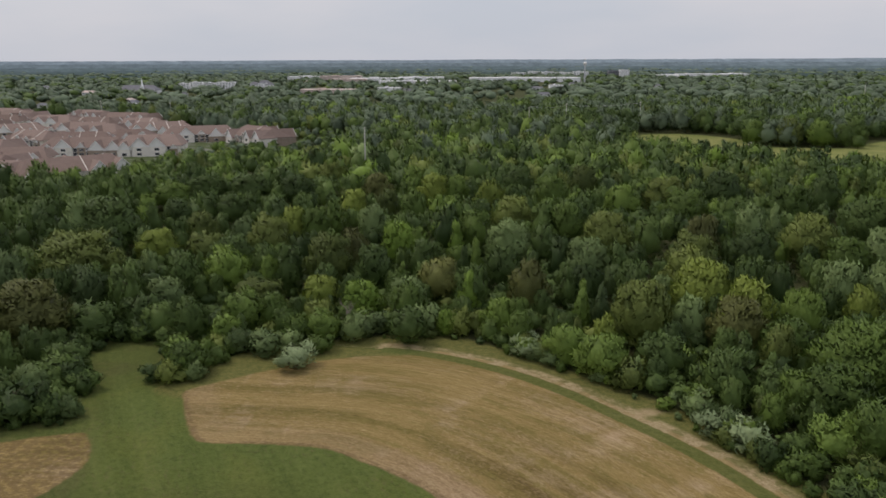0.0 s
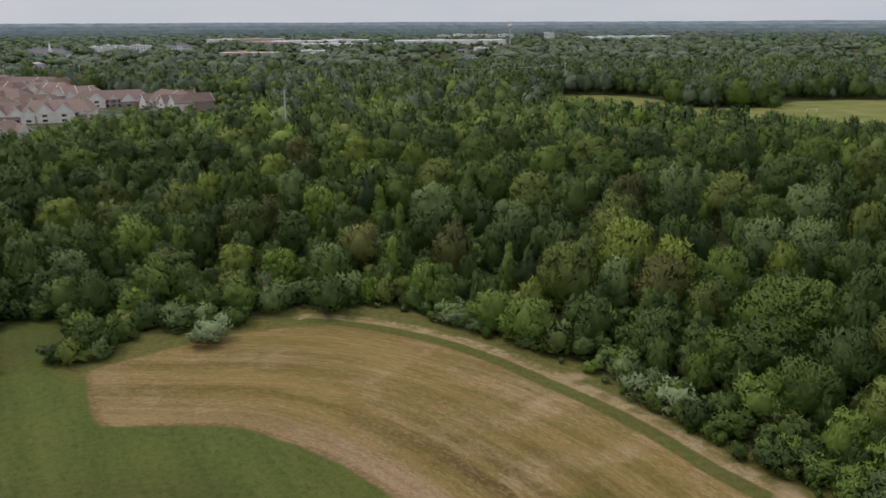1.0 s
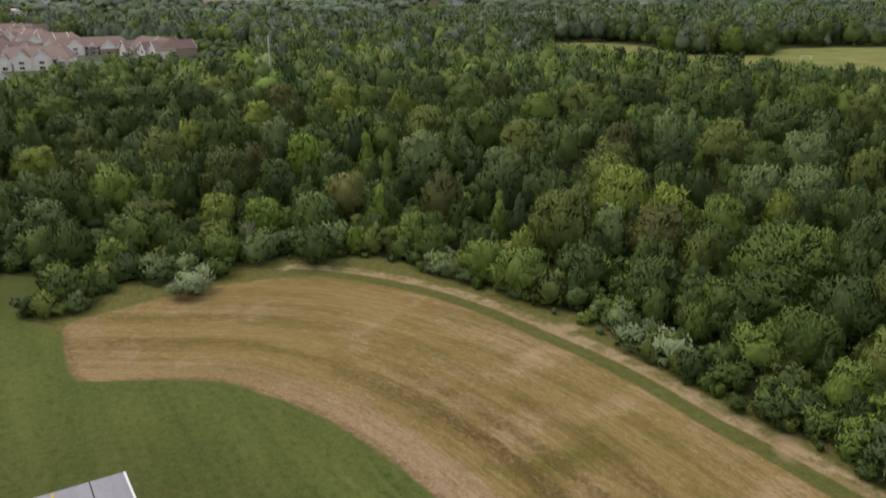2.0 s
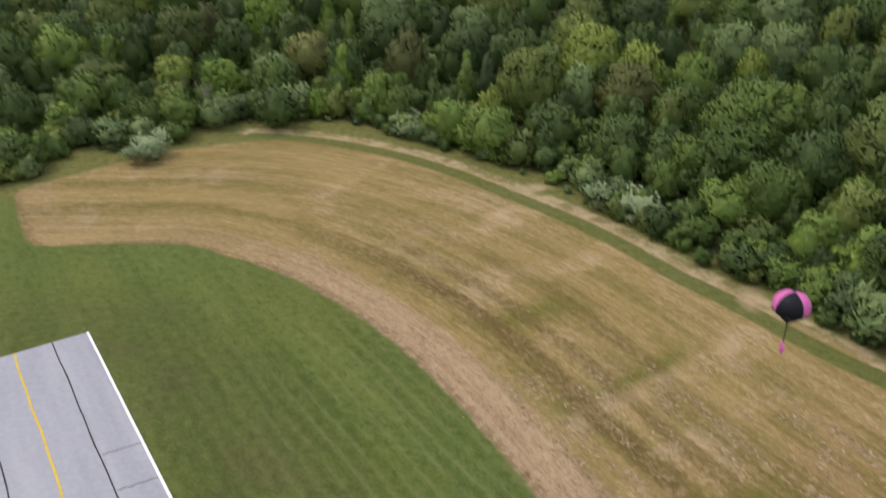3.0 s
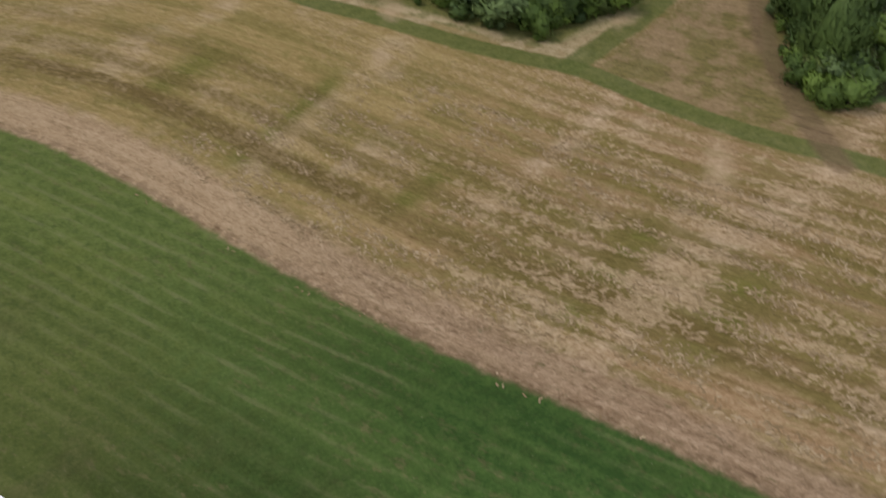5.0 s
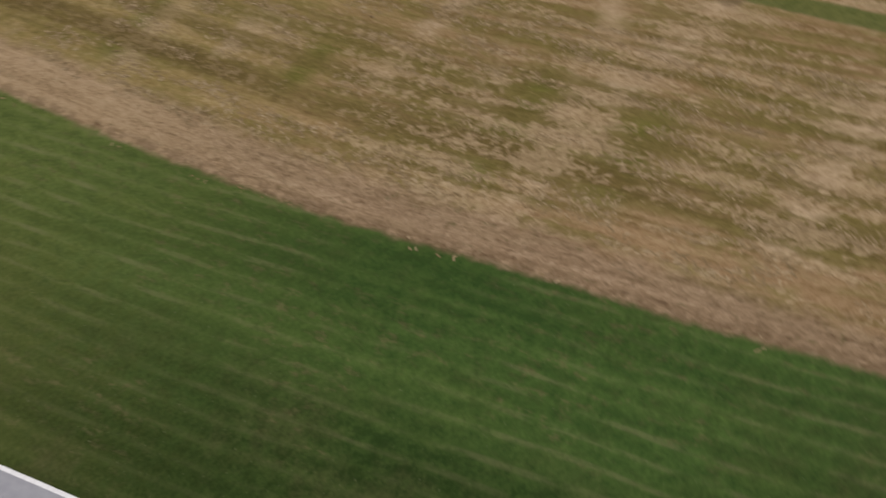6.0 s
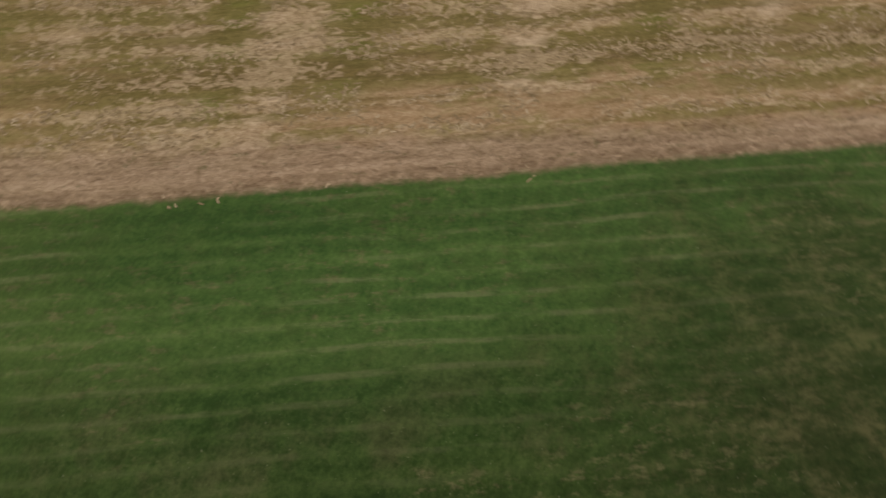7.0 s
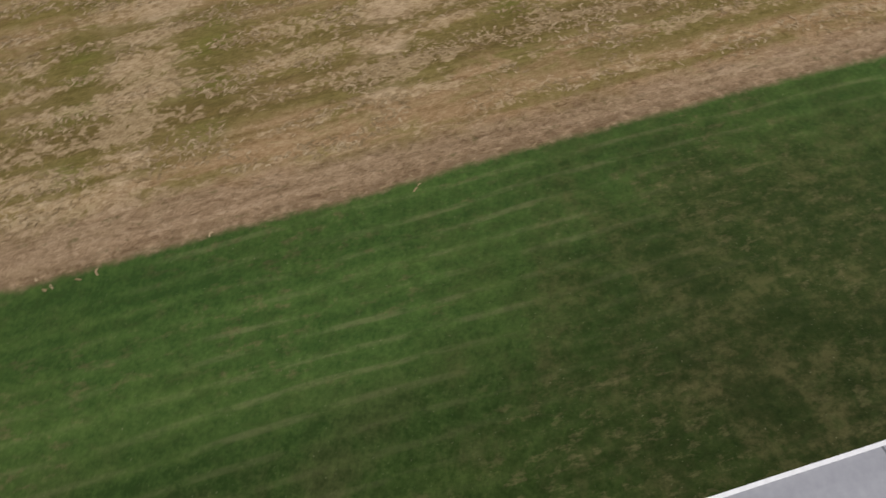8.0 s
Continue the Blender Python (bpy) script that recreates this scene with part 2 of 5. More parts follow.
def rise(x, y):
    """Height of the land: level near by, low hills far off."""
    r = np.hypot(x, y)
    k = np.clip((r - 2300) / 2500, 0, 1)
    return k * k * (18 + 4 * np.sin(x / 760 + 1.1) + 3 * np.sin(x / 310 + y / 900))


# ---------------------------------------------------------------- ground
def axis(lo, hi, step, far):
    mid = np.arange(lo, hi + step / 2, step)
    grow, out, d = [], 0.0, step
    while out < far:
        d = min(d * 1.16, 180)
        out += d
        grow.append(out)
    grow = np.array(grow)
    return np.concatenate([(lo - grow)[::-1], mid, hi + grow])


def ground_material():
    n = Nodes("land", 0.95, 0.1)
    c = n.co()
    s, d = n.attr("row_along"), n.attr("edge")
    rows = n.xyz(s, n.attr("row_across"))
    ragged = n.op("ADD", n.op("MULTIPLY", n.nz(c, 0.55, 6, 0.7), 4.0), -2.0)
    fine = n.nz(c, 3.2, 4, 0.7)
    grit = n.nz(c, 9.0, 3, 0.7)
    mottle = n.nz(c, 0.9, 4, 0.65)
    big = n.nz(c, 0.035, 4, 0.6)
    # mown lawn: swaths that run with the runway
    ang = math.degrees(math.atan2(RUN_DIR[1], RUN_DIR[0]))
    lane = n.scaled(c, (1, 1, 1), -ang)
    lane_soft = n.nz(n.scaled(lane, (0.02, 0.22, 1)), 1.0, 3, 0.6)
    wander = n.nz(n.scaled(lane, (0.04, 0.10, 1)), 1.0, 2)
    swath = n.op("SINE", n.op("ADD", n.op("MULTIPLY", n.part_of(lane, 1), math.tau / 1.65), n.op("MULTIPLY", wander, 9.0)))
    broken = n.nz(n.scaled(lane, (0.22, 0.9, 1)), 1.0, 5, 0.7)
    tone = n.op("ADD", n.op("ADD", n.op("MULTIPLY", fine, 0.36), n.op("MULTIPLY", lane_soft, 0.26)),
                n.op("ADD", n.op("MULTIPLY", mottle, 0.32), n.op("MULTIPLY", swath, n.op("ADD", 0.006, n.op("MULTIPLY", n.step(s, 140, 190), 0.016)))))
    near_end = n.step(n.op("ADD", s, n.op("MULTIPLY", n.op("SUBTRACT", mottle, 0.5), 30.0)), 192, 224)
    lawn = n.mix(near_end, n.ramp(tone, (0.38, (0.068, 0.090, 0.019)), (0.47, (0.098, 0.122, 0.028)), (0.58, (0.138, 0.157, 0.043))),
                 n.ramp(tone, (0.38, (0.016, 0.034, 0.006)), (0.47, (0.027, 0.052, 0.009)), (0.58, (0.048, 0.072, 0.015))))
    lush = n.op("MULTIPLY", n.step(n.op("ADD", n.op("ADD", d, n.op("MULTIPLY", near_end, 10.0)), n.op("MULTIPLY", mottle, 10.0)), -12.0, 2.0), n.op("ADD", 0.25, n.op("MULTIPLY", n.step(s, 170, 250), 0.75)))
    lawn = n.mix(n.op("MULTIPLY", lush, 0.7), lawn, n.mix(near_end, n.ramp(tone, (0.38, (0.054, 0.094, 0.023)), (0.58, (0.118, 0.176, 0.051))), n.ramp(tone, (0.38, (0.036, 0.080, 0.017)), (0.58, (0.092, 0.162, 0.038)))))
    thatch = n.op("MULTIPLY", n.op("ADD", 0.3, n.op("MULTIPLY", n.step(d, -26.0, -12.0), 0.9)), n.op("MULTIPLY", n.op("MULTIPLY", n.step(swath, 0.45, 1.0), n.step(broken, 0.40, 0.60)), n.step(n.nz(c, 0.045, 3), 0.34, 0.52)))
    lawn = n.mix(n.op("MULTIPLY", thatch, n.op("SUBTRACT", n.op("ADD", 0.08, n.op("MULTIPLY", n.step(s, 150, 185), 0.38)), n.op("MULTIPLY", near_end, 0.10))), lawn, (0.180, 0.176, 0.082))
    dry = n.op("MULTIPLY", n.step(n.nz(n.scaled(lane, (0.05, 0.09, 1)), 1.0, 4, 0.6), 0.46, 0.60), n.op("SUBTRACT", 0.50, n.op("MULTIPLY", n.step(s, 185, 215), 0.42)))
    lawn = n.mix(dry, lawn, n.ramp(tone, (0.38, (0.086, 0.106, 0.020)), (0.58, (0.164, 0.174, 0.044))))
    thin = n.op("MULTIPLY", n.step(n.op("ADD", d, n.op("MULTIPLY", n.op("SUBTRACT", big, 0.5), 26.0)), -9.0, -19.0), 0.5)
    lawn = n.mix(thin, lawn, n.mix(near_end, n.ramp(tone, (0.38, (0.048, 0.062, 0.015)), (0.58, (0.104, 0.118, 0.036))), n.ramp(tone, (0.38, (0.011, 0.022, 0.004)), (0.58, (0.038, 0.054, 0.013)))))
    worn = n.op("MULTIPLY", n.step(n.nz(c, 0.10, 6, 0.7), 0.48, 0.62), n.step(d, -9.0, -20.0))
    lawn = n.mix(n.op("MULTIPLY", worn, 0.34), lawn, n.ramp(tone, (0.34, (0.050, 0.044, 0.018)), (0.58, (0.125, 0.102, 0.048))))
    turf = n.step(n.op("ADD", n.attr("dark_turf"), n.op("MULTIPLY", n.nz(c, 0.16, 6, 0.8), 34.0)), 14.0, 30.0)
    dull_tone = n.op("ADD", n.op("MULTIPLY", n.nz(c, 0.33, 5, 0.7), 0.55), n.op("MULTIPLY", n.nz(n.scaled(lane, (0.8, 1.1, 1)), 1.6, 5, 0.75), 0.45))
    lawn = n.mix(n.op("MULTIPLY", turf, 0.75), lawn, n.ramp(dull_tone, (0.42, (0.012, 0.020, 0.005)), (0.50, (0.028, 0.034, 0.010)), (0.60, (0.086, 0.076, 0.030))))
    tuft = n.nz(n.scaled(lane, (0.7, 1.3, 1)), 1.0, 5, 0.75, 0.8)
    lawn = n.mix(n.op("MULTIPLY", n.step(tuft, 0.50, 0.36), 0.4), lawn, (0.036, 0.056, 0.014))
    scalp = n.op("MULTIPLY", n.step(n.nz(n.scaled(lane, (0.5, 1.0, 1)), 1.3, 5, 0.75), 0.52, 0.64), n.step(n.nz(c, 0.07, 3), 0.44, 0.56))
    lawn = n.mix(n.op("MULTIPLY", scalp, 0.55), lawn, n.ramp(tone, (0.38, (0.075, 0.066, 0.028)), (0.58, (0.17, 0.145, 0.065))))
    fleck = n.step(n.nz(c, 5.5, 2, 0.5), 0.70, 0.76)
    lawn = n.mix(n.op("MULTIPLY", fleck, 0.5), lawn, (0.26, 0.24, 0.14))
    # cut stubble: rows that follow the field's curved edge
    lump = n.nz(n.scaled(rows, (1.3, 2.5, 1)), 1.0, 4, 0.7, 1.2)
    swirl = n.nz(n.scaled(rows, (0.30, 0.75, 1)), 1.0, 4, 0.65, 0.8)
    blotch = n.nz(n.scaled(rows, (0.055, 0.10, 1)), 1.0, 4, 0.6)
    cross = n.nz(n.scaled(rows, (0.16, 0.03, 1)), 1.0, 3, 0.55)
    drill = n.nz(n.scaled(rows, (0.03, 1.5, 1)), 1.0, 4, 0.65)
    band = n.nz(n.scaled(rows, (0.016, 0.42, 1)), 1.0, 2, 0.5, 0.2)
    heap = n.op("ADD", n.op("ADD", n.op("MULTIPLY", lump, 0.42), n.op("MULTIPLY", drill, 0.22)), n.op("ADD", n.op("MULTIPLY", swirl, 0.18), n.op("MULTIPLY", grit, 0.20)))
    straw = n.ramp(heap, (0.38, (0.188, 0.130, 0.045)), (0.46, (0.250, 0.176, 0.066)), (0.54, (0.316, 0.228, 0.092)), (0.64, (0.412, 0.306, 0.136)))
    pinker = n.ramp(heap, (0.38, (0.170, 0.098, 0.043)), (0.49, (0.298, 0.187, 0.095)), (0.64, (0.485, 0.340, 0.202)))
    straw = n.mix(n.op("MULTIPLY", near_end, n.op("ADD", 0.55, n.op("MULTIPLY", n.step(blotch, 0.60, 0.46), 0.40))), straw, pinker)
    tracked = n.op("MULTIPLY", near_end, n.op("ADD", n.op("MULTIPLY", n.step(band, 0.48, 0.56), 0.55), n.op("MULTIPLY", n.step(d, 7.0, 18.0), 0.28)))
    straw = n.mix(tracked, straw, n.ramp(heap, (0.38, (0.100, 0.066, 0.017)), (0.62, (0.250, 0.172, 0.064))))
    weeds = n.op("ADD", n.nz(n.scaled(rows, (0.09, 0.16, 1)), 1.0, 4, 0.6), n.op("MULTIPLY", swirl, 0.3))
    weeds = n.op("SUBTRACT", n.op("ADD", weeds, n.op("MULTIPLY", near_end, 0.03)), n.op("MULTIPLY", n.attr("wheel"), 0.25))
    green = n.op("MULTIPLY", n.step(n.op("ADD", n.op("MULTIPLY", band, 0.5), n.op("MULTIPLY", swirl, 0.5)), 0.43, 0.55), n.step(weeds, 0.57, 0.70))
    straw = n.mix(n.op("MULTIPLY", green, 0.66), straw, n.ramp(heap, (0.38, (0.094, 0.078, 0.014)), (0.62, (0.225, 0.180, 0.056))))
    bare = n.op("MULTIPLY", n.step(n.op("ADD", n.op("MULTIPLY", cross, 0.6), n.op("MULTIPLY", blotch, 0.4)), 0.53, 0.62), n.step(swirl, 0.36, 0.56))
    straw = n.mix(n.op("MULTIPLY", bare, 0.5), straw, n.ramp(heap, (0.38, (0.30, 0.205, 0.117)), (0.64, (0.54, 0.40, 0.26))))
    sunk = n.op("MULTIPLY", n.attr("swale"), n.step(n.op("ADD", n.op("MULTIPLY", swirl, 0.5), n.op("MULTIPLY", blotch, 0.5)), 0.40, 0.54))
    straw = n.mix(n.op("MULTIPLY", sunk, 0.88), straw, n.ramp(heap, (0.40, (0.082, 0.066, 0.014)), (0.62, (0.210, 0.165, 0.052))))
    ruts = n.op("MULTIPLY", n.attr("wheel"), n.op("MULTIPLY", n.step(n.op("ADD", n.op("MULTIPLY", swirl, 0.5), n.op("MULTIPLY", n.op("SUBTRACT", 1.0, band), 0.5)), 0.42, 0.56), n.step(n.nz(n.scaled(rows, (0.10, 0.22, 1)), 1.0, 3, 0.6), 0.36, 0.56)))
    straw = n.mix(n.op("MULTIPLY", ruts, n.op("ADD", 0.55, n.op("MULTIPLY", near_end, 0.35))), straw, n.ramp(heap, (0.38, (0.27, 0.180, 0.100)), (0.48, (0.40, 0.290, 0.178)), (0.62, (0.58, 0.435, 0.29))))
    lush_weeds = n.op("MULTIPLY", n.attr("weedy"), n.step(n.op("ADD", n.op("MULTIPLY", swirl, 0.5), n.op("MULTIPLY", mottle, 0.5)), 0.30, 0.46))
    straw = n.mix(n.op("MULTIPLY", lush_weeds, 0.9), straw, n.ramp(heap, (0.38, (0.078, 0.082, 0.012)), (0.62, (0.180, 0.160, 0.040))))
    # darker furrows where the machine turned, parallel to the margin
    sway = n.op("MULTIPLY", n.op("SUBTRACT", n.nz(n.scaled(rows, (0.05, 0.10, 1)), 1.0, 2), 0.5), 1.6)
    torn = n.op("MULTIPLY", n.op("SUBTRACT", swirl, 0.5), 1.8)
    for at, wide, much in ((11.2, 1.45, 1.0), (15.6, 0.9, 0.65), (21.0, 0.9, 0.5)):
        off = n.op("ABSOLUTE", n.op("ADD", n.op("SUBTRACT", d, at), sway))
        furrow = n.op("MULTIPLY", n.step(n.op("ADD", off, torn), wide + 0.5, wide - 0.4), n.step(s, 140, 165))
        straw = n.mix(n.op("MULTIPLY", furrow, n.op("MULTIPLY", much, n.op("ADD", 0.45, n.op("MULTIPLY", n.step(blotch, 0.42, 0.54), 0.55)))), straw, n.ramp(heap, (0.38, (0.080, 0.056, 0.017)), (0.62, (0.195, 0.138, 0.048))))
    # windrows of loose straw about three metres apart, heaped in clumps
    drift = n.op("MULTIPLY", n.op("SUBTRACT", n.nz(n.scaled(rows, (0.07, 0.2, 1)), 1.0, 3), 0.5), 5.0)
    windrow = n.op("COSINE", n.op("MULTIPLY", n.op("ADD", n.op("SUBTRACT", n.attr("row_across"), 4.8), drift), math.tau / 3.1))
    hollow = n.op("MULTIPLY", n.step(n.op("ADD", windrow, n.op("MULTIPLY", n.op("SUBTRACT", swirl, 0.5), 3.0)), 0.1, -0.9), n.step(blotch, 0.38, 0.54))
    straw = n.mix(n.op("MULTIPLY", hollow, n.op("ADD", 0.26, n.op("MULTIPLY", near_end, 0.40))), straw, n.ramp(heap, (0.38, (0.098, 0.076, 0.019)), (0.62, (0.225, 0.172, 0.060))))
    clump = n.nz(n.scaled(rows, (1.15, 1.7, 1)), 1.0, 4, 0.62, 0.7)
    piled = n.op("ADD", n.op("ADD", n.op("MULTIPLY", windrow, n.op("ADD", 0.02, n.op("MULTIPLY", near_end, 0.06))), n.op("MULTIPLY", n.attr("wheel"), 0.10)), n.op("SUBTRACT", n.op("ADD", n.op("MULTIPLY", clump, 1.0), n.op("MULTIPLY", n.op("SUBTRACT", blotch, 0.5), 0.7)), n.op("MULTIPLY", n.attr("weedy"), 0.10)))
    piled = n.step(piled, 0.51, 0.61)
    straw = n.mix(n.op("MULTIPLY", piled, n.op("ADD", 0.22, n.op("MULTIPLY", near_end, 0.38))), straw, n.ramp(lump, (0.36, (0.27, 0.180, 0.098)), (0.50, (0.42, 0.298, 0.175)), (0.64, (0.57, 0.425, 0.265))))
    margin = n.step(n.op("ADD", n.op("ADD", d, n.op("ADD", n.op("MULTIPLY", near_end, 1.2), n.op("MULTIPLY", n.step(s, 225, 262), 1.5))), n.op("MULTIPLY", ragged, 0.9)), 7.0, 4.6)
    dirt = n.mix(near_end, n.ramp(heap, (0.40, (0.205, 0.130, 0.072)), (0.49, (0.345, 0.236, 0.140)), (0.62, (0.490, 0.352, 0.225))),
                 n.ramp(heap, (0.40, (0.140, 0.086, 0.050)), (0.49, (0.270, 0.180, 0.108)), (0.62, (0.445, 0.315, 0.205))))
    margin = n.op("MULTIPLY", n.op("MULTIPLY", margin, n.step(d, -4.0, -2.0)), n.op("ADD", 0.25, n.op("MULTIPLY", n.step(s, 125, 175), 0.6)))
    straw = n.mix(margin, straw, dirt)
    clods = n.op("MULTIPLY", n.step(n.nz(n.scaled(rows, (0.8, 1.3, 1)), 1.0, 4, 0.7), 0.56, 0.66), margin)
    straw = n.mix(n.op("MULTIPLY", clods, n.op("ADD", 0.25, n.op("MULTIPLY", near_end, 0.35))), straw, n.mix(n.step(n.nz(c, 0.6, 2), 0.48, 0.54), (0.105, 0.072, 0.040), (0.085, 0.082, 0.026)))
    lip = n.op("MULTIPLY", n.step(n.op("ADD", d, n.op("MULTIPLY", ragged, 0.3)), 1.5, 0.5), n.step(mottle, 0.40, 0.55))
    straw = n.mix(n.op("MULTIPLY", lip, 0.5), straw, (0.120, 0.076, 0.040))
    # rough grass, track, pale verge, woodland floor
    rough = n.ramp(n.op("ADD", n.op("MULTIPLY", fine, 0.5), n.op("MULTIPLY", mottle, 0.5)),
                   (0.38, (0.072, 0.082, 0.020)), (0.60, (0.190, 0.172, 0.056)))
    trodden = n.mix(n.step(n.nz(c, 0.16, 5, 0.7), 0.44, 0.58), n.ramp(heap, (0.40, (0.090, 0.078, 0.022)), (0.62, (0.215, 0.175, 0.062))), n.ramp(heap, (0.40, (0.170, 0.112, 0.054)), (0.62, (0.34, 0.24, 0.130))))
    tr = n.op("ADD", n.attr("track"), n.op("MULTIPLY", ragged, 0.22))
    verge = n.ramp(n.op("ADD", n.op("MULTIPLY", fine, 0.5), n.op("MULTIPLY", mottle, 0.5)), (0.38, (0.235, 0.175, 0.083)), (0.60, (0.475, 0.370, 0.220)))
    path = n.ramp(n.op("ADD", n.op("MULTIPLY", fine, 0.5), n.op("MULTIPLY", mottle, 0.5)), (0.38, (0.066, 0.092, 0.020)), (0.62, (0.150, 0.155, 0.046)))
    field = n.step(n.op("ADD", n.attr("stubble"), n.op("MULTIPLY", ragged, 0.35)), -0.35, 0.45)
    col = n.mix(n.step(n.op("ADD", n.attr("rough_grass"), ragged), -1.0, 1.0), lawn, rough)
    col = n.mix(field, col, straw)
    col = n.mix(n.op("MULTIPLY", n.step(n.op("ADD", n.attr("triangle"), ragged), -0.5, 1.0), 0.85), col, trodden)
    patchy = n.op("ADD", 0.25, n.op("MULTIPLY", n.step(n.nz(c, 0.23, 4, 0.6), 0.42, 0.54), 0.75))
    pale = n.op("MULTIPLY", n.op("MULTIPLY", n.step(tr, 1.25, 1.8), n.step(tr, 4.9, 3.6)), n.step(n.attr("verge"), -0.5, 1.5))
    col = n.mix(n.op("MULTIPLY", pale, patchy), col, verge)
    col = n.mix(n.op("MULTIPLY", n.op("MULTIPLY", n.step(tr, -1.7, -1.2), n.step(tr, 1.7, 1.2)), 0.9), col, path)
    bank = n.op("ADD", n.attr("fork_side"), n.op("MULTIPLY", ragged, 0.25))
    bank = n.op("MULTIPLY", n.op("MULTIPLY", n.step(bank, 1.0, 1.6), n.step(bank, 4.4, 3.2)), n.step(n.attr("fork_reach"), -1.0, 2.0))
    col = n.mix(n.op("MULTIPLY", bank, 0.75), col, verge)
    fk = n.op("ADD", n.attr("fork"), n.op("MULTIPLY", ragged, 0.3))
    col = n.mix(n.op("MULTIPLY", n.step(fk, 1.9, 1.1), 0.85), col, path)
    col = n.mix(n.op("MULTIPLY", n.step(n.op("ADD", n.attr("bare_spot"), n.op("MULTIPLY", ragged, 0.8)), -0.8, 1.4), 0.75), col, n.ramp(heap, (0.38, (0.35, 0.24, 0.135)), (0.62, (0.53, 0.39, 0.245))))
    col = n.mix(n.op("MULTIPLY", n.step(n.op("ADD", n.attr("wheel_path"), n.op("MULTIPLY", ragged, 0.35)), 1.9, 0.9), 0.75), col, n.ramp(heap, (0.38, (0.100, 0.066, 0.034)), (0.62, (0.215, 0.148, 0.082))))
    sward = n.step(n.op("ADD", n.attr("sward"), n.op("MULTIPLY", ragged, 0.4)), -0.3, 0.5)
    col = n.mix(n.op("MULTIPLY", sward, 0.9), col, n.ramp(tone, (0.38, (0.028, 0.066, 0.014)), (0.58, (0.072, 0.130, 0.030))))
    floor = n.ramp(fine, (0.3, (0.022, 0.026, 0.010)), (0.7, (0.060, 0.058, 0.026)))
    col = n.mix(n.step(n.op("ADD", n.attr("woods"), ragged), 1.2, 3.0), col, floor)
    meadow = n.ramp(n.nz(c, 0.05, 5, 0.6), (0.35, (0.150, 0.175, 0.048)), (0.65, (0.255, 0.250, 0.085)))
    col = n.mix(n.step(n.attr("meadow"), -2.0, 2.0), col, meadow)
    town = n.ramp(n.nz(c, 0.08, 4, 0.6), (0.48, (0.060, 0.085, 0.030)), (0.56, (0.13, 0.13, 0.12)), (0.66, (0.20, 0.20, 0.19)))
    col = n.mix(n.step(n.attr("town"), -2.0, 2.0), col, town)
    n.bump(n.op("ADD", n.op("ADD", n.op("MULTIPLY", heap, 1.0), n.op("MULTIPLY", grit, 0.25)), n.op("MULTIPLY", n.op("MULTIPLY", field, piled), 0.35)), 0.5, 0.24)
    n.put(n.b.inputs["Sheen Weight"], n.op("MULTIPLY", n.op("SUBTRACT", 1.0, field), 0.13))
    n.b.inputs["Sheen Roughness"].default_value = 0.45
    n.b.inputs["Sheen Tint"].default_value = (0.75, 0.85, 0.30, 1)
    return n.done(col)


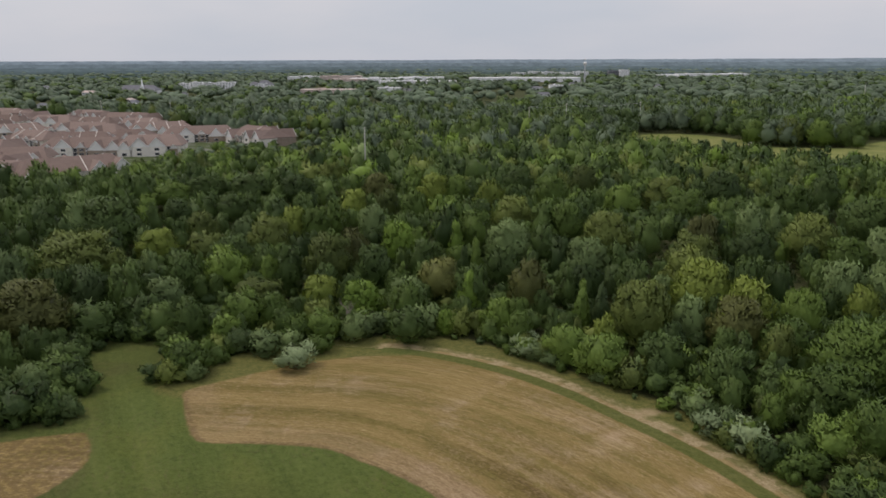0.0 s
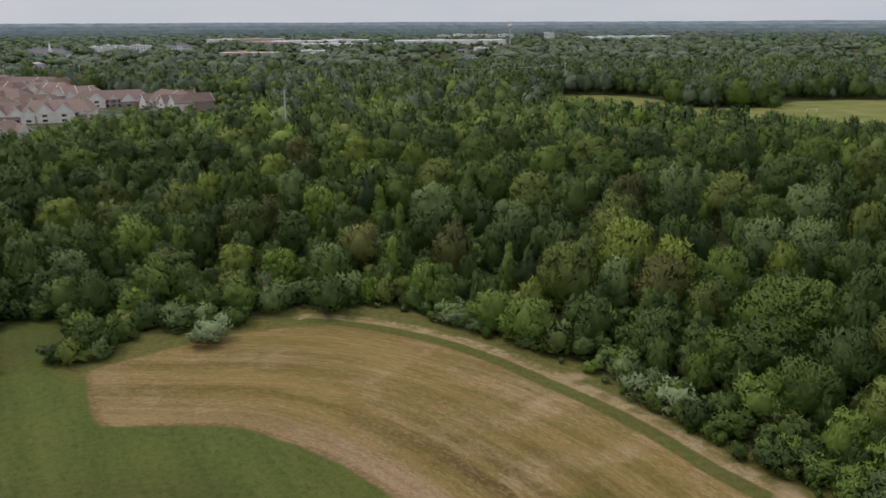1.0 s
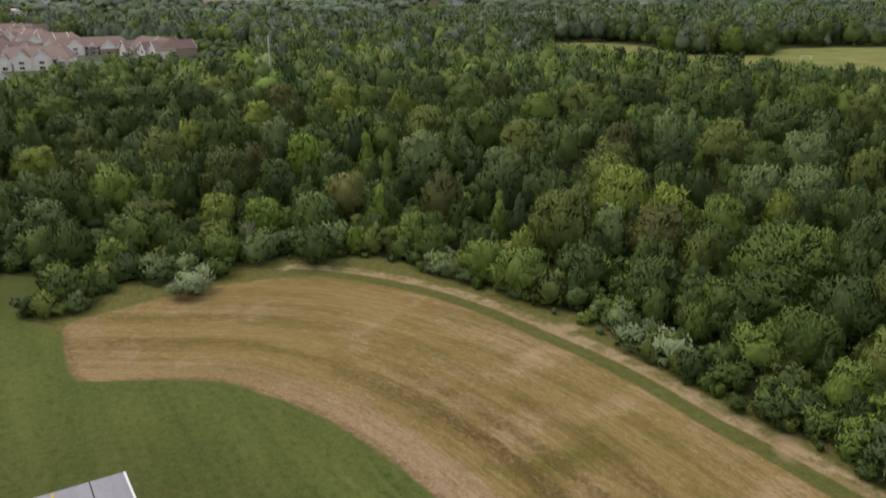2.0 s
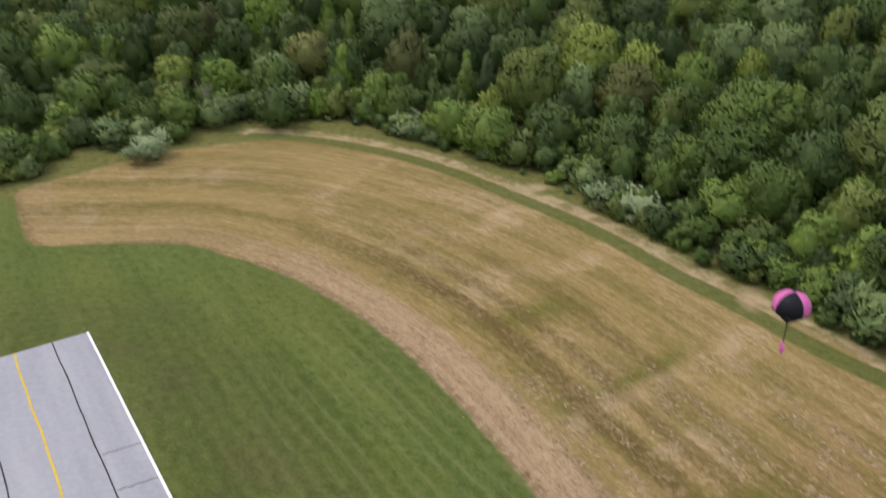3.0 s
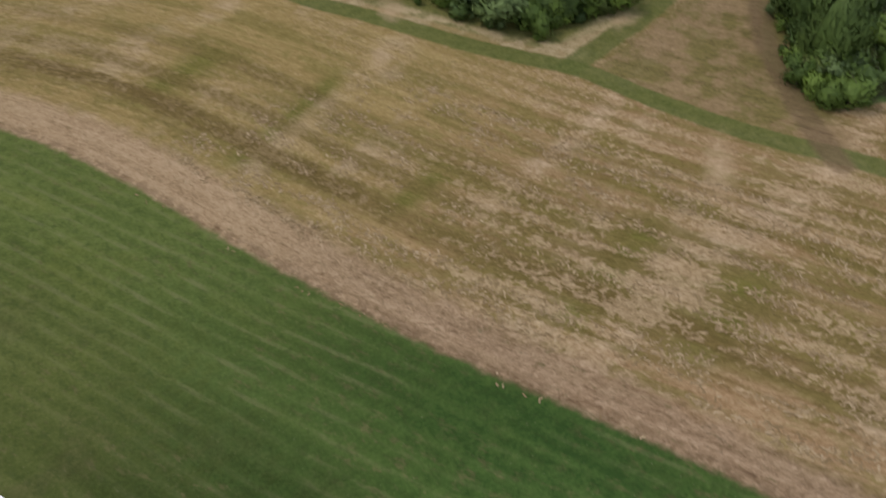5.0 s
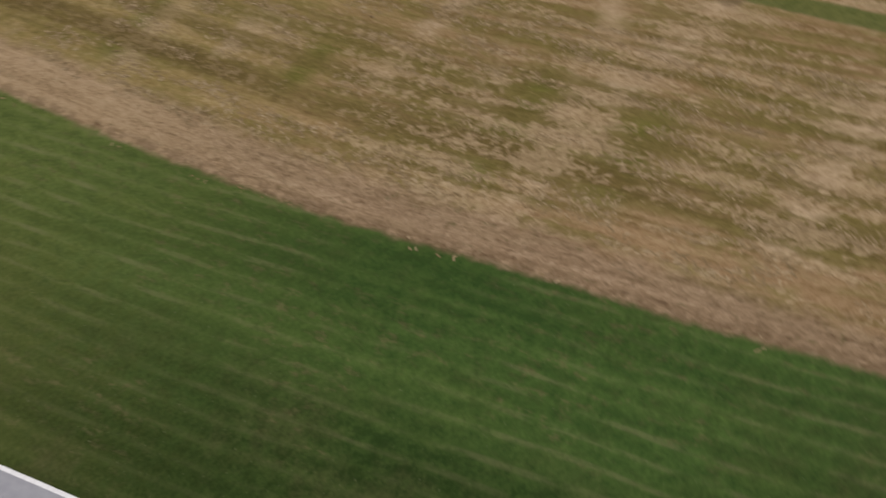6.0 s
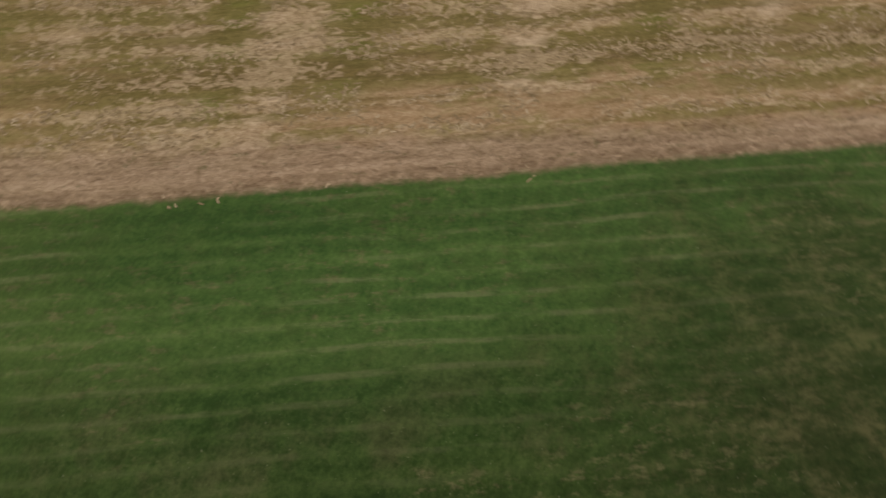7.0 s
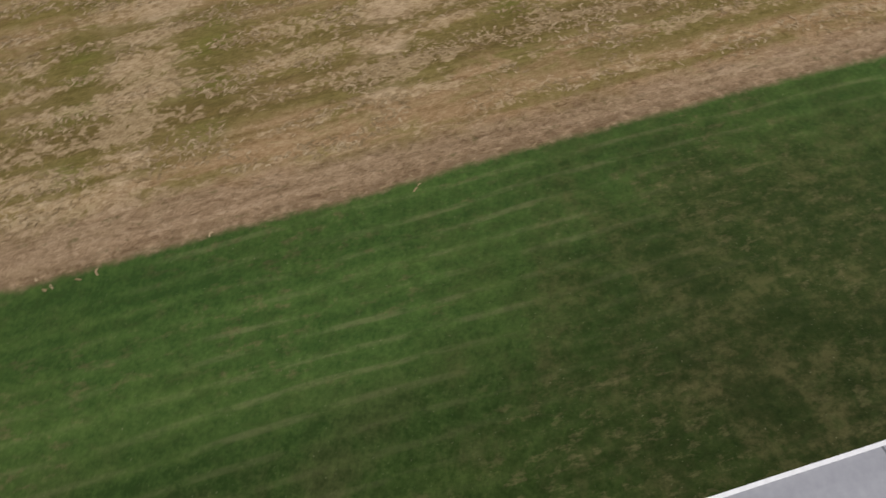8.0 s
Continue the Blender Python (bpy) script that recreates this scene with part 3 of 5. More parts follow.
def build_ground():
    xs, ys = axis(-110, 115, 0.9, 4700), axis(-60, 185, 0.9, 4700)
    gx, gy = np.meshgrid(xs, ys)
    p = np.stack([gx.ravel(), gy.ravel()], 1)
    z = rise(p[:, 0], p[:, 1])
    nx, ny = len(xs), len(ys)
    i = (np.arange(ny - 1)[:, None] * nx + np.arange(nx - 1)[None, :]).ravel()
    me = mesh_of("ground", np.column_stack([p, z]), np.stack([i, i + 1, i + 1 + nx, i + nx], 1))
    near = np.hypot(p[:, 0], p[:, 1]) < 320
    s, d = np.zeros(len(p)), np.full(len(p), -300.0)
    s[near], d[near] = along(p[near], ROWS_ALONG)
    edge = along(p, INNER)[1]
    wheel = np.zeros(len(p))
    for at, lean, wide, first in ((139, 0, 1.6, 18), (157, 0.05, 1.8, 20), (169.5, 0, 1.4, 22), (192.9, -0.16, 1.5, 5), (212, 0.1, 1.2, 14), (227.4, 0.31, 1.7, 3), (247, 0.3, 1.6, 6), (266, 0.3, 1.5, 8), (283, 0.3, 1.8, 5)):
        wheel = np.maximum(wheel, np.exp(-((s - at - lean * d + 0.8 * np.sin(d / 7)) / wide) ** 2) * np.clip((d - first) / 3, 0, 1))
    weedy = np.zeros(len(p))
    for at, lean, wide, first, last in ((190.3, -0.12, 1.3, 6, 27), (173.6, 0.07, 2.0, 8, 24), (224.6, 0.17, 1.7, 6, 24), (233.6, 0.20, 2.0, 7, 22), (205, 0.1, 1.4, 9, 20), (256, 0.3, 1.7, 8, 20)):
        weedy = np.maximum(weedy, np.exp(-((s - at - lean * d) / wide) ** 2) * np.clip((d - first) / 3, 0, 1) * np.clip((last - d) / 3, 0, 1))
    swale = np.maximum(np.exp(-((d - 10.4 - 2.2 * np.sin(s / 15 - 13)) / 1.5) ** 2), 0.7 * np.exp(-((d - 21 - 2 * np.sin(s / 19)) / 1.6) ** 2))
    spots = [(33.6, 124.9, 3.0, 1.5, 20), (51.0, 88.9, 3.0, 1.5, 60), (43.5, 79.4, 2.0, 0.9, 60), (60.2, 44.6, 1.4, 5.0, -48), (73, 70.7, 2.6, 1.2, 15), (26.5, 116.5, 3.0, 1.4, 40)]
    bare = np.full(len(p), -9.0)
    for x, y, a, b, turn in spots:
        cx, cy = p[:, 0] - x, p[:, 1] - y
        ct, st = math.cos(radians(turn)), math.sin(radians(turn))
        bare = np.maximum(bare, (1 - np.hypot((cx * ct + cy * st) / a, (cy * ct - cx * st) / b)) * min(a, b))
    clear, meadow, town, plot = (signed(p, q) for q in (CLEARING, MEADOW, TOWN, FAR_PLOT))
    woods = np.minimum.reduce([-clear, -meadow, -town, -plot])
    woods = np.where((p[:, 1] < 90) & (clear < 0) & (p[:, 0] < 70), -1, woods)
    fields = {
        "row_along": s, "row_across": d, "edge": edge, "dark_turf": 21 - np.hypot(p[:, 0] - 33, (p[:, 1] + 14) * 0.8),
        "stubble": np.maximum(signed(p, STUBBLE), signed(p, OUTLYING_STUBBLE)),
        "track": np.where(near, along(p, TRACK)[1], 99), "fork": np.where(near, np.abs(along(p, FORK)[1]), 99),
        "woods": woods, "meadow": np.maximum(meadow, plot), "town": town, "bare_spot": bare, "verge": p[:, 1] - 66, "fork_side": np.where(near, along(p, FORK)[1], 99), "fork_reach": np.where(near, np.minimum(15 - along(p, FORK)[0], along(p, FORK)[0] * 3 - 7), -99), "wheel": wheel, "weedy": weedy, "wheel_path": np.where(near, np.abs(along(p, WHEEL_PATH)[1]), 99), "triangle": signed(p, [(62, 65), (70, 67), (84, 71), (95, 77), (110, 86), (110, 70), (89, 58), (78, 47), (73, 38), (68, 46), (64, 57)]), "sward": signed(p, [(61.6, 14.8), (64.5, 14.6), (68.6, 12.0), (73, 8.6), (80, 5), (80, 1), (72, 6.0), (67.4, 8.6), (64, 10.6)]), "swale": swale,
        "rough_grass": signed(p, [(-51, 134), (-43, 130), (-40, 134), (-33, 139), (-25, 146), (-9, 149), (14, 139), (40, 100), (60, 60), (110, 40), (110, 95), (60, 130), (10, 180), (-60, 175)]),
    }
    for key, v in fields.items():
        me.attributes.new(key, "FLOAT", "POINT").data.foreach_set("value", np.clip(v, -400, 4000).astype(np.float32))
    me.polygons.foreach_set("use_smooth", np.ones(len(me.polygons), bool))
    me.materials.append(ground_material())
    return tagged(new("ground", me), "mown lawn, curved straw-coloured stubble field and woodland floor", "ground", kind="structure")


ground = build_ground()

# ---------------------------------------------------------------- runway
def run_at(a, c, z=0.0):
    """a metres along the runway from its end, c metres across it from the field-side edge."""
    p = RUN_A + RUN_DIR * a + RUN_SIDE * c
    return Vector((p[0], p[1], z))


def strip(bm, c, wide, z0, z1, a0, a1, wiggle=0.0, step=3.0, seed=0):
    """A long thin slab down the runway, with a slightly wavering line."""
    rng = random.Random(seed)
    rows, a, ph = [], a0, rng.random() * 9
    while True:
        o = wiggle * (math.sin(a * 0.31 + ph) + 0.6 * math.sin(a * 0.83 + 2 * ph) + rng.uniform(-0.3, 0.3))
        rows.append([bm.verts.new(run_at(a, c + o + k, z)) for k, z in ((-wide / 2, z0), (wide / 2, z0), (wide / 2, z1), (-wide / 2, z1))])
        if a >= a1:
            break
        a = min(a + step, a1)
    for p, q in zip(rows, rows[1:]):
        for k in range(4):
            bm.faces.new((p[k], p[(k + 1) % 4], q[(k + 1) % 4], q[k]))
    bm.faces.new(rows[0][::-1])
    bm.faces.new(rows[-1])
    bmesh.ops.recalc_face_normals(bm, faces=bm.faces)


def build_runway():
    n = Nodes("runway_fabric", 0.8, 0.25)
    c = n.co()
    lane = n.scaled(c, (1, 1, 1), -math.degrees(math.atan2(RUN_DIR[1], RUN_DIR[0])))
    f = n.op("ADD", n.op("MULTIPLY", n.nz(n.scaled(lane, (0.06, 0.5, 1)), 1.0, 4), 0.6), n.op("MULTIPLY", n.nz(c, 1.8, 4), 0.4))
    n.bump(n.nz(c, 14, 2), 0.2, 0.01)
    fabric = n.done(n.ramp(n.op("ADD", f, n.op("MULTIPLY", n.random(), 0.06)), (0.3, (0.280, 0.280, 0.308)), (0.55, (0.350, 0.349, 0.378)), (0.78, (0.42, 0.418, 0.44))))
    white, yellow = plain("runway_white", (0.84, 0.83, 0.84), 0.6, 0.1, 3), plain("runway_yellow", (0.62, 0.43, 0.06), 0.6, 0.2, 2)
    tar = plain("seam_tar", (0.035, 0.035, 0.038), 0.55, 0.3, 2)
    root = tagged(new("runway"), "grey fabric model-aircraft runway with white edges and yellow centre line", "runway", kind="structure")
    for k in range(4):
        bm = bmesh.new()
        strip(bm, PANEL * (k + 0.5), PANEL - 0.05, -0.05, 0.03, 0, 170, 0, 10, k)
        part("panel", bm, fabric, root)
    for c0, wig in ((PANEL, 0.05), (3 * PANEL, 0.07)):
        bm = bmesh.new()
        strip(bm, c0, 0.14, -0.04, 0.036, 0.05, 169, wig, 1.5, int(c0))
        part("seam", bm, tar, root, "dark wavering tar seam")
    bm = bmesh.new()
    strip(bm, 2 * PANEL, 0.22, -0.04, 0.040, 0.1, 169, 0.05, 1.5, 5)
    part("centre_line", bm, yellow, root, "yellow painted centre line")
    for c0 in (0.12, 4 * PANEL - 0.12):
        bm = bmesh.new()
        strip(bm, c0, 0.26, -0.04, 0.038, 0, 170, 0.008, 3, 7)
        part("edge_line", bm, white, root, "white painted edge line")
    for a, c0 in ((21.8, 0.2), (27.1, 0.2), (117.2, 0.2)):
        bm = bmesh.new()
        pts = [run_at(a - 0.05 * k + 0.08 * math.sin(3 * k + a), c0 + (PANEL - 0.4) * k / 6) for k in range(7)]
        for p, q in zip(pts, pts[1:]):
            dx = Vector((RUN_DIR[0], RUN_DIR[1], 0)) * 0.07
            lo = [bm.verts.new(v) for v in (p - dx, q - dx, q + dx, p + dx)]
            hi = [bm.verts.new(v.co + Vector((0, 0, 0.034))) for v in lo]
            for k in range(4):
                bm.faces.new((lo[k], lo[(k + 1) % 4], hi[(k + 1) % 4], hi[k]))
            bm.faces.new(hi)
        bmesh.ops.recalc_face_normals(bm, faces=bm.faces)
        part("crack", bm, plain("crack_dust", (0.13, 0.13, 0.14), 0.8) if a == 21.8 else bpy.data.materials["crack_dust"], root)


build_runway()


# ---------------------------------------------------------------- trees
ICO_V = np.array([(0, 0, 1), *[(0.894 * math.cos(k * 1.2566), 0.894 * math.sin(k * 1.2566), 0.447) for k in range(5)],
                  *[(0.894 * math.cos(k * 1.2566 + 0.6283), 0.894 * math.sin(k * 1.2566 + 0.6283), -0.447) for k in range(5)], (0, 0, -1)])
ICO_F = np.array([(0, 1 + k, 1 + (k + 1) % 5) for k in range(5)] + [(1 + k, 6 + k, 1 + (k + 1) % 5) for k in range(5)]
                 + [(1 + (k + 1) % 5, 6 + k, 6 + (k + 1) % 5) for k in range(5)] + [(11, 6 + (k + 1) % 5, 6 + k) for k in range(5)])


def subdivided(v, f):
    """Each triangle in four, on the unit ball."""
    mid, nv, nf = {}, [tuple(p) for p in v], []
    for t in f:
        k = []
        for i in range(3):
            e = tuple(sorted((int(t[i]), int(t[(i + 1) % 3]))))
            if e not in mid:
                m = (np.array(nv[e[0]]) + np.array(nv[e[1]])) / 2
                mid[e] = len(nv)
                nv.append(tuple(m / np.linalg.norm(m)))
            k.append(mid[e])
        nf += [(t[0], k[0], k[2]), (t[1], k[1], k[0]), (t[2], k[2], k[1]), (k[0], k[1], k[2])]
    return np.array(nv), np.array(nf)


BALL = [(ICO_V / np.linalg.norm(ICO_V, axis=1)[:, None], ICO_F)]
for _ in range(2):
    BALL.append(subdivided(*BALL[-1]))


def unit(v):
    return v / (np.linalg.norm(v, axis=1)[:, None] + 1e-9)


def crown(seed, lobes, sprays, leaf, low=0.2, shape="round", grade=1, deep=0.76, lobe_grade=0):
    """Verts, faces and normals of a crown one unit high and about one unit wide: a billowed dome with boughs, set all over with leaf sprays."""
    rng = np.random.default_rng(seed)
    full = rng.uniform(0.42, 0.48)
    skew = rng.uniform(0.12, 0.42)

    def dome(u):
        """Points of the uneven dome in the directions u."""
        r = np.array([1 + 0.24 * noise.noise(Vector(p) * 1.7 + Vector((seed, 0, 0))) + 0.20 * noise.noise(Vector(p) * 3.9 + Vector((0, seed, 0))) for p in u])
        z = u[:, 2]
        if shape == "cone":
            w = 0.40 * (0.62 - 0.50 * z)
            side = np.sqrt(np.maximum(0, 1 - z * z)) ** 0.55
        elif shape == "shrub":
            w, side = np.full(len(u), 0.46), np.sqrt(np.maximum(0, 1 - z * z)) ** 0.8
        else:
            w, side = full * (1 - skew * z), np.sqrt(np.maximum(0, 1 - z * z)) ** 0.85
        flat = np.hypot(u[:, 0], u[:, 1]) + 1e-6
        return np.column_stack([u[:, 0] / flat * side * w * r, u[:, 1] / flat * side * w * r, low + (1 - low) * (0.5 + 0.5 * z * (0.84 + 0.16 * r))])

    bv, bf = BALL[grade]
    mid = np.array([0, 0, low + (1 - low) * 0.45])
    V, F, N, base = [mid + (dome(bv) - mid) * deep * rng.uniform(0.80, 1.08, (len(bv), 1))], [bf], [unit(bv + np.array([0, 0, 0.15]))], len(bv)
    cs, rs = np.zeros((0, 3)), np.zeros(0)
    if lobes:
        u = rng.normal(size=(lobes, 3))
        u[:, 2] = rng.uniform(-1.1, 1.8, lobes) * np.linalg.norm(u[:, :2], axis=1)
        u = unit(u)
        cs = mid + (dome(u) - mid) * rng.uniform(0.82, 1.00, (lobes, 1))
        rs = rng.uniform(0.10, 0.20, lobes) * (0.75 if shape == "cone" else 1.3 if shape == "shrub" else 1.0) * (10 / (lobes + 4)) ** 0.25
        lv, lf = BALL[lobe_grade]
        for c, r in zip(cs, rs):
            V.append(c + lv * r * 0.66 * rng.uniform(0.78, 1.05, (len(lv), 1)) * np.array([1, 1, 0.95]))
            F.append(lf + base)
            N.append(unit(0.45 * lv + unit((c - mid)[None])))
            base += len(lv)
    if sprays:
        m = int(sprays * (0.42 if lobes else 1.0))
        u = rng.normal(size=(m, 3))
        u[:, 2] -= 0.10
        u = unit(u)
        at = mid + (dome(u) - mid) * np.sqrt(rng.uniform(0.60, 1.12, (m, 1)))
        nrm = at - mid
        nrm[:, 2] *= 0.7
        if lobes:
            k = sprays - m
            pick = rng.choice(lobes, k, p=rs ** 2 / (rs ** 2).sum())
            w = rng.normal(size=(k, 3))
            w[:, 2] += 0.25
            w = unit(w)
            at = np.vstack([at, cs[pick] + w * (rs[pick] * rng.uniform(0.74, 1.12, k))[:, None]])
            nrm = np.vstack([nrm, w])
        m = len(at)
        nrm = unit(nrm)
        face = unit(nrm + np.array([0, 0, 0.10]) + rng.normal(size=(m, 3)) * 0.34)
        tip = np.array([0, 0, 1.0]) + 0.6 * unit(at - mid) + rng.normal(size=(m, 3)) * 0.45
        a = unit(np.cross(tip, face))
        b = np.cross(face, a)
        size = leaf * rng.uniform(0.55, 1.4, (m, 1))
        tri = np.stack([at - a * size * 0.64 - b * size * 0.8, at + a * size * 0.64 - b * size * 0.7, at + b * size * 2.4 + nrm * size * 0.8], 1)
        V.append(tri.reshape(-1, 3))
        F.append(base + 3 * np.arange(m)[:, None] + np.array([0, 1, 2]))
        N.append(np.repeat(unit(unit(at - mid) + 0.38 * nrm + 0.22 * face), 3, 0))
    V, F, N = np.vstack(V), np.vstack(F), np.vstack(N)
    V[:, 2] = V[:, 2] / V[:, 2].max()
    return V, F, N


def trunk_mesh(seed, top=0.72):
    """A tapered trunk with limbs, one unit high with its crown."""
    rng = random.Random(seed)
    bm = bmesh.new()
    p, r = Vector((0, 0, -0.02)), 0.030
    while p.z < top:
        q = p + Vector((rng.uniform(-0.02, 0.02), rng.uniform(-0.02, 0.02), 0.15))
        tube(bm, p, q, r, r * 0.8, 6)
        if p.z > 0.15:
            t = rng.uniform(0, math.tau)
            e = q + Vector((0.26 * math.cos(t), 0.26 * math.sin(t), rng.uniform(0.08, 0.18)))
            tube(bm, q, e, r * 0.5, r * 0.12, 4)
        p, r = q, r * 0.8
    me = bpy.data.meshes.new("trunk")
    bm.to_mesh(me)
    bm.free()
    me.materials.append(BARK)
    return me


TRUNKS = [trunk_mesh(k) for k in range(3)]
NEAR = {}
for kind, count in (("round", 6), ("cone", 2)):
    for k in range(count):
        NEAR[kind, k] = crown(10 + k + (50 if kind == "cone" else 0), 14, 2300, 0.0275, 0.04 if kind == "round" else 0.02, kind, 1)
for k in range(3):
    NEAR["big", k] = crown(90 + k, 24, 5600, 0.0185, 0.04, "round", 2, 0.74, 0)
SHRUBS = [crown(70 + k, 9, 760, 0.047, 0.0, "shrub", 1, 0.66) for k in range(4)]
MID = [crown(30 + k, 8, 640, 0.033, 0.04) for k in range(7)]
AMID = [crown(130 + k, 6, 320, 0.039, 0.04) for k in range(6)]
FAR = [crown(40 + k, 5, 120, 0.056, 0.02, "round", 1, 0.86) for k in range(6)]
DIST = [crown(60 + k, 1, 22, 0.11, 0.0, "round", 0, 0.95) for k in range(4)]
LABEL = {"mid": "leafy green broadleaf tree at the wood's edge", "dark": "dense deep-green broadleaf tree in the wood", "bright": "slender tree with fresh bright-green leaves",
         "yellow": "rounded tree with yellow-green leaves", "olive": "tall broadleaf tree with dull olive leaves", "brown": "broadleaf tree with bronze-brown dying leaves",
         "silver": "tree with pale silver-green leaves", "grey": "low tree with blue-green leaves", "dull": "tree with dull green leaves"}
MESHES, MASTERS = {}, {}


def crown_of(species, kind, k):
    key = species, kind, k
    if key not in MESHES:
        v, f, nr = SHRUBS[k] if kind == "shrub" else NEAR[kind, k]
        me = mesh_of("crown", v, f, np.zeros(len(v)))
        me.normals_split_custom_set_from_vertices(nr)
        me.materials.append(LEAF[species])
        MESHES[key] = me
    return MESHES[key]


def tree(x, y, h, r, species, kind, k, turn):
    """One tree as a thing: trunk and crown."""
    key = species, kind, k
    m = pose(x, y, 0, 0, 0, turn) @ Matrix.Diagonal((2 * r, 2 * r, h, 1))
    if key in MASTERS:
        twin = copy_thing(MASTERS[key], m)
        twin.matrix_basis = m
        return twin
    shrub = kind == "shrub"
    root = new("shrub" if shrub else "tree")
    for name, me in (("trunk", TRUNKS[k % 3]), ("crown", crown_of(species, kind, k))):
        new(name, me).parent = root
    root.matrix_basis = m
    label = "rounded shrub with %s leaves beside the field" % {"pale": "pale grey-green", "silver": "silver-green", "grey": "blue-green", "yellow": "yellow-green"}.get(species, "green") if shrub else LABEL[species]
    tagged(root, label, "shrub" if shrub else "tree", "shrubs along the field" if shrub else "trees of the wood's edge")
    MASTERS[key] = root
    return root


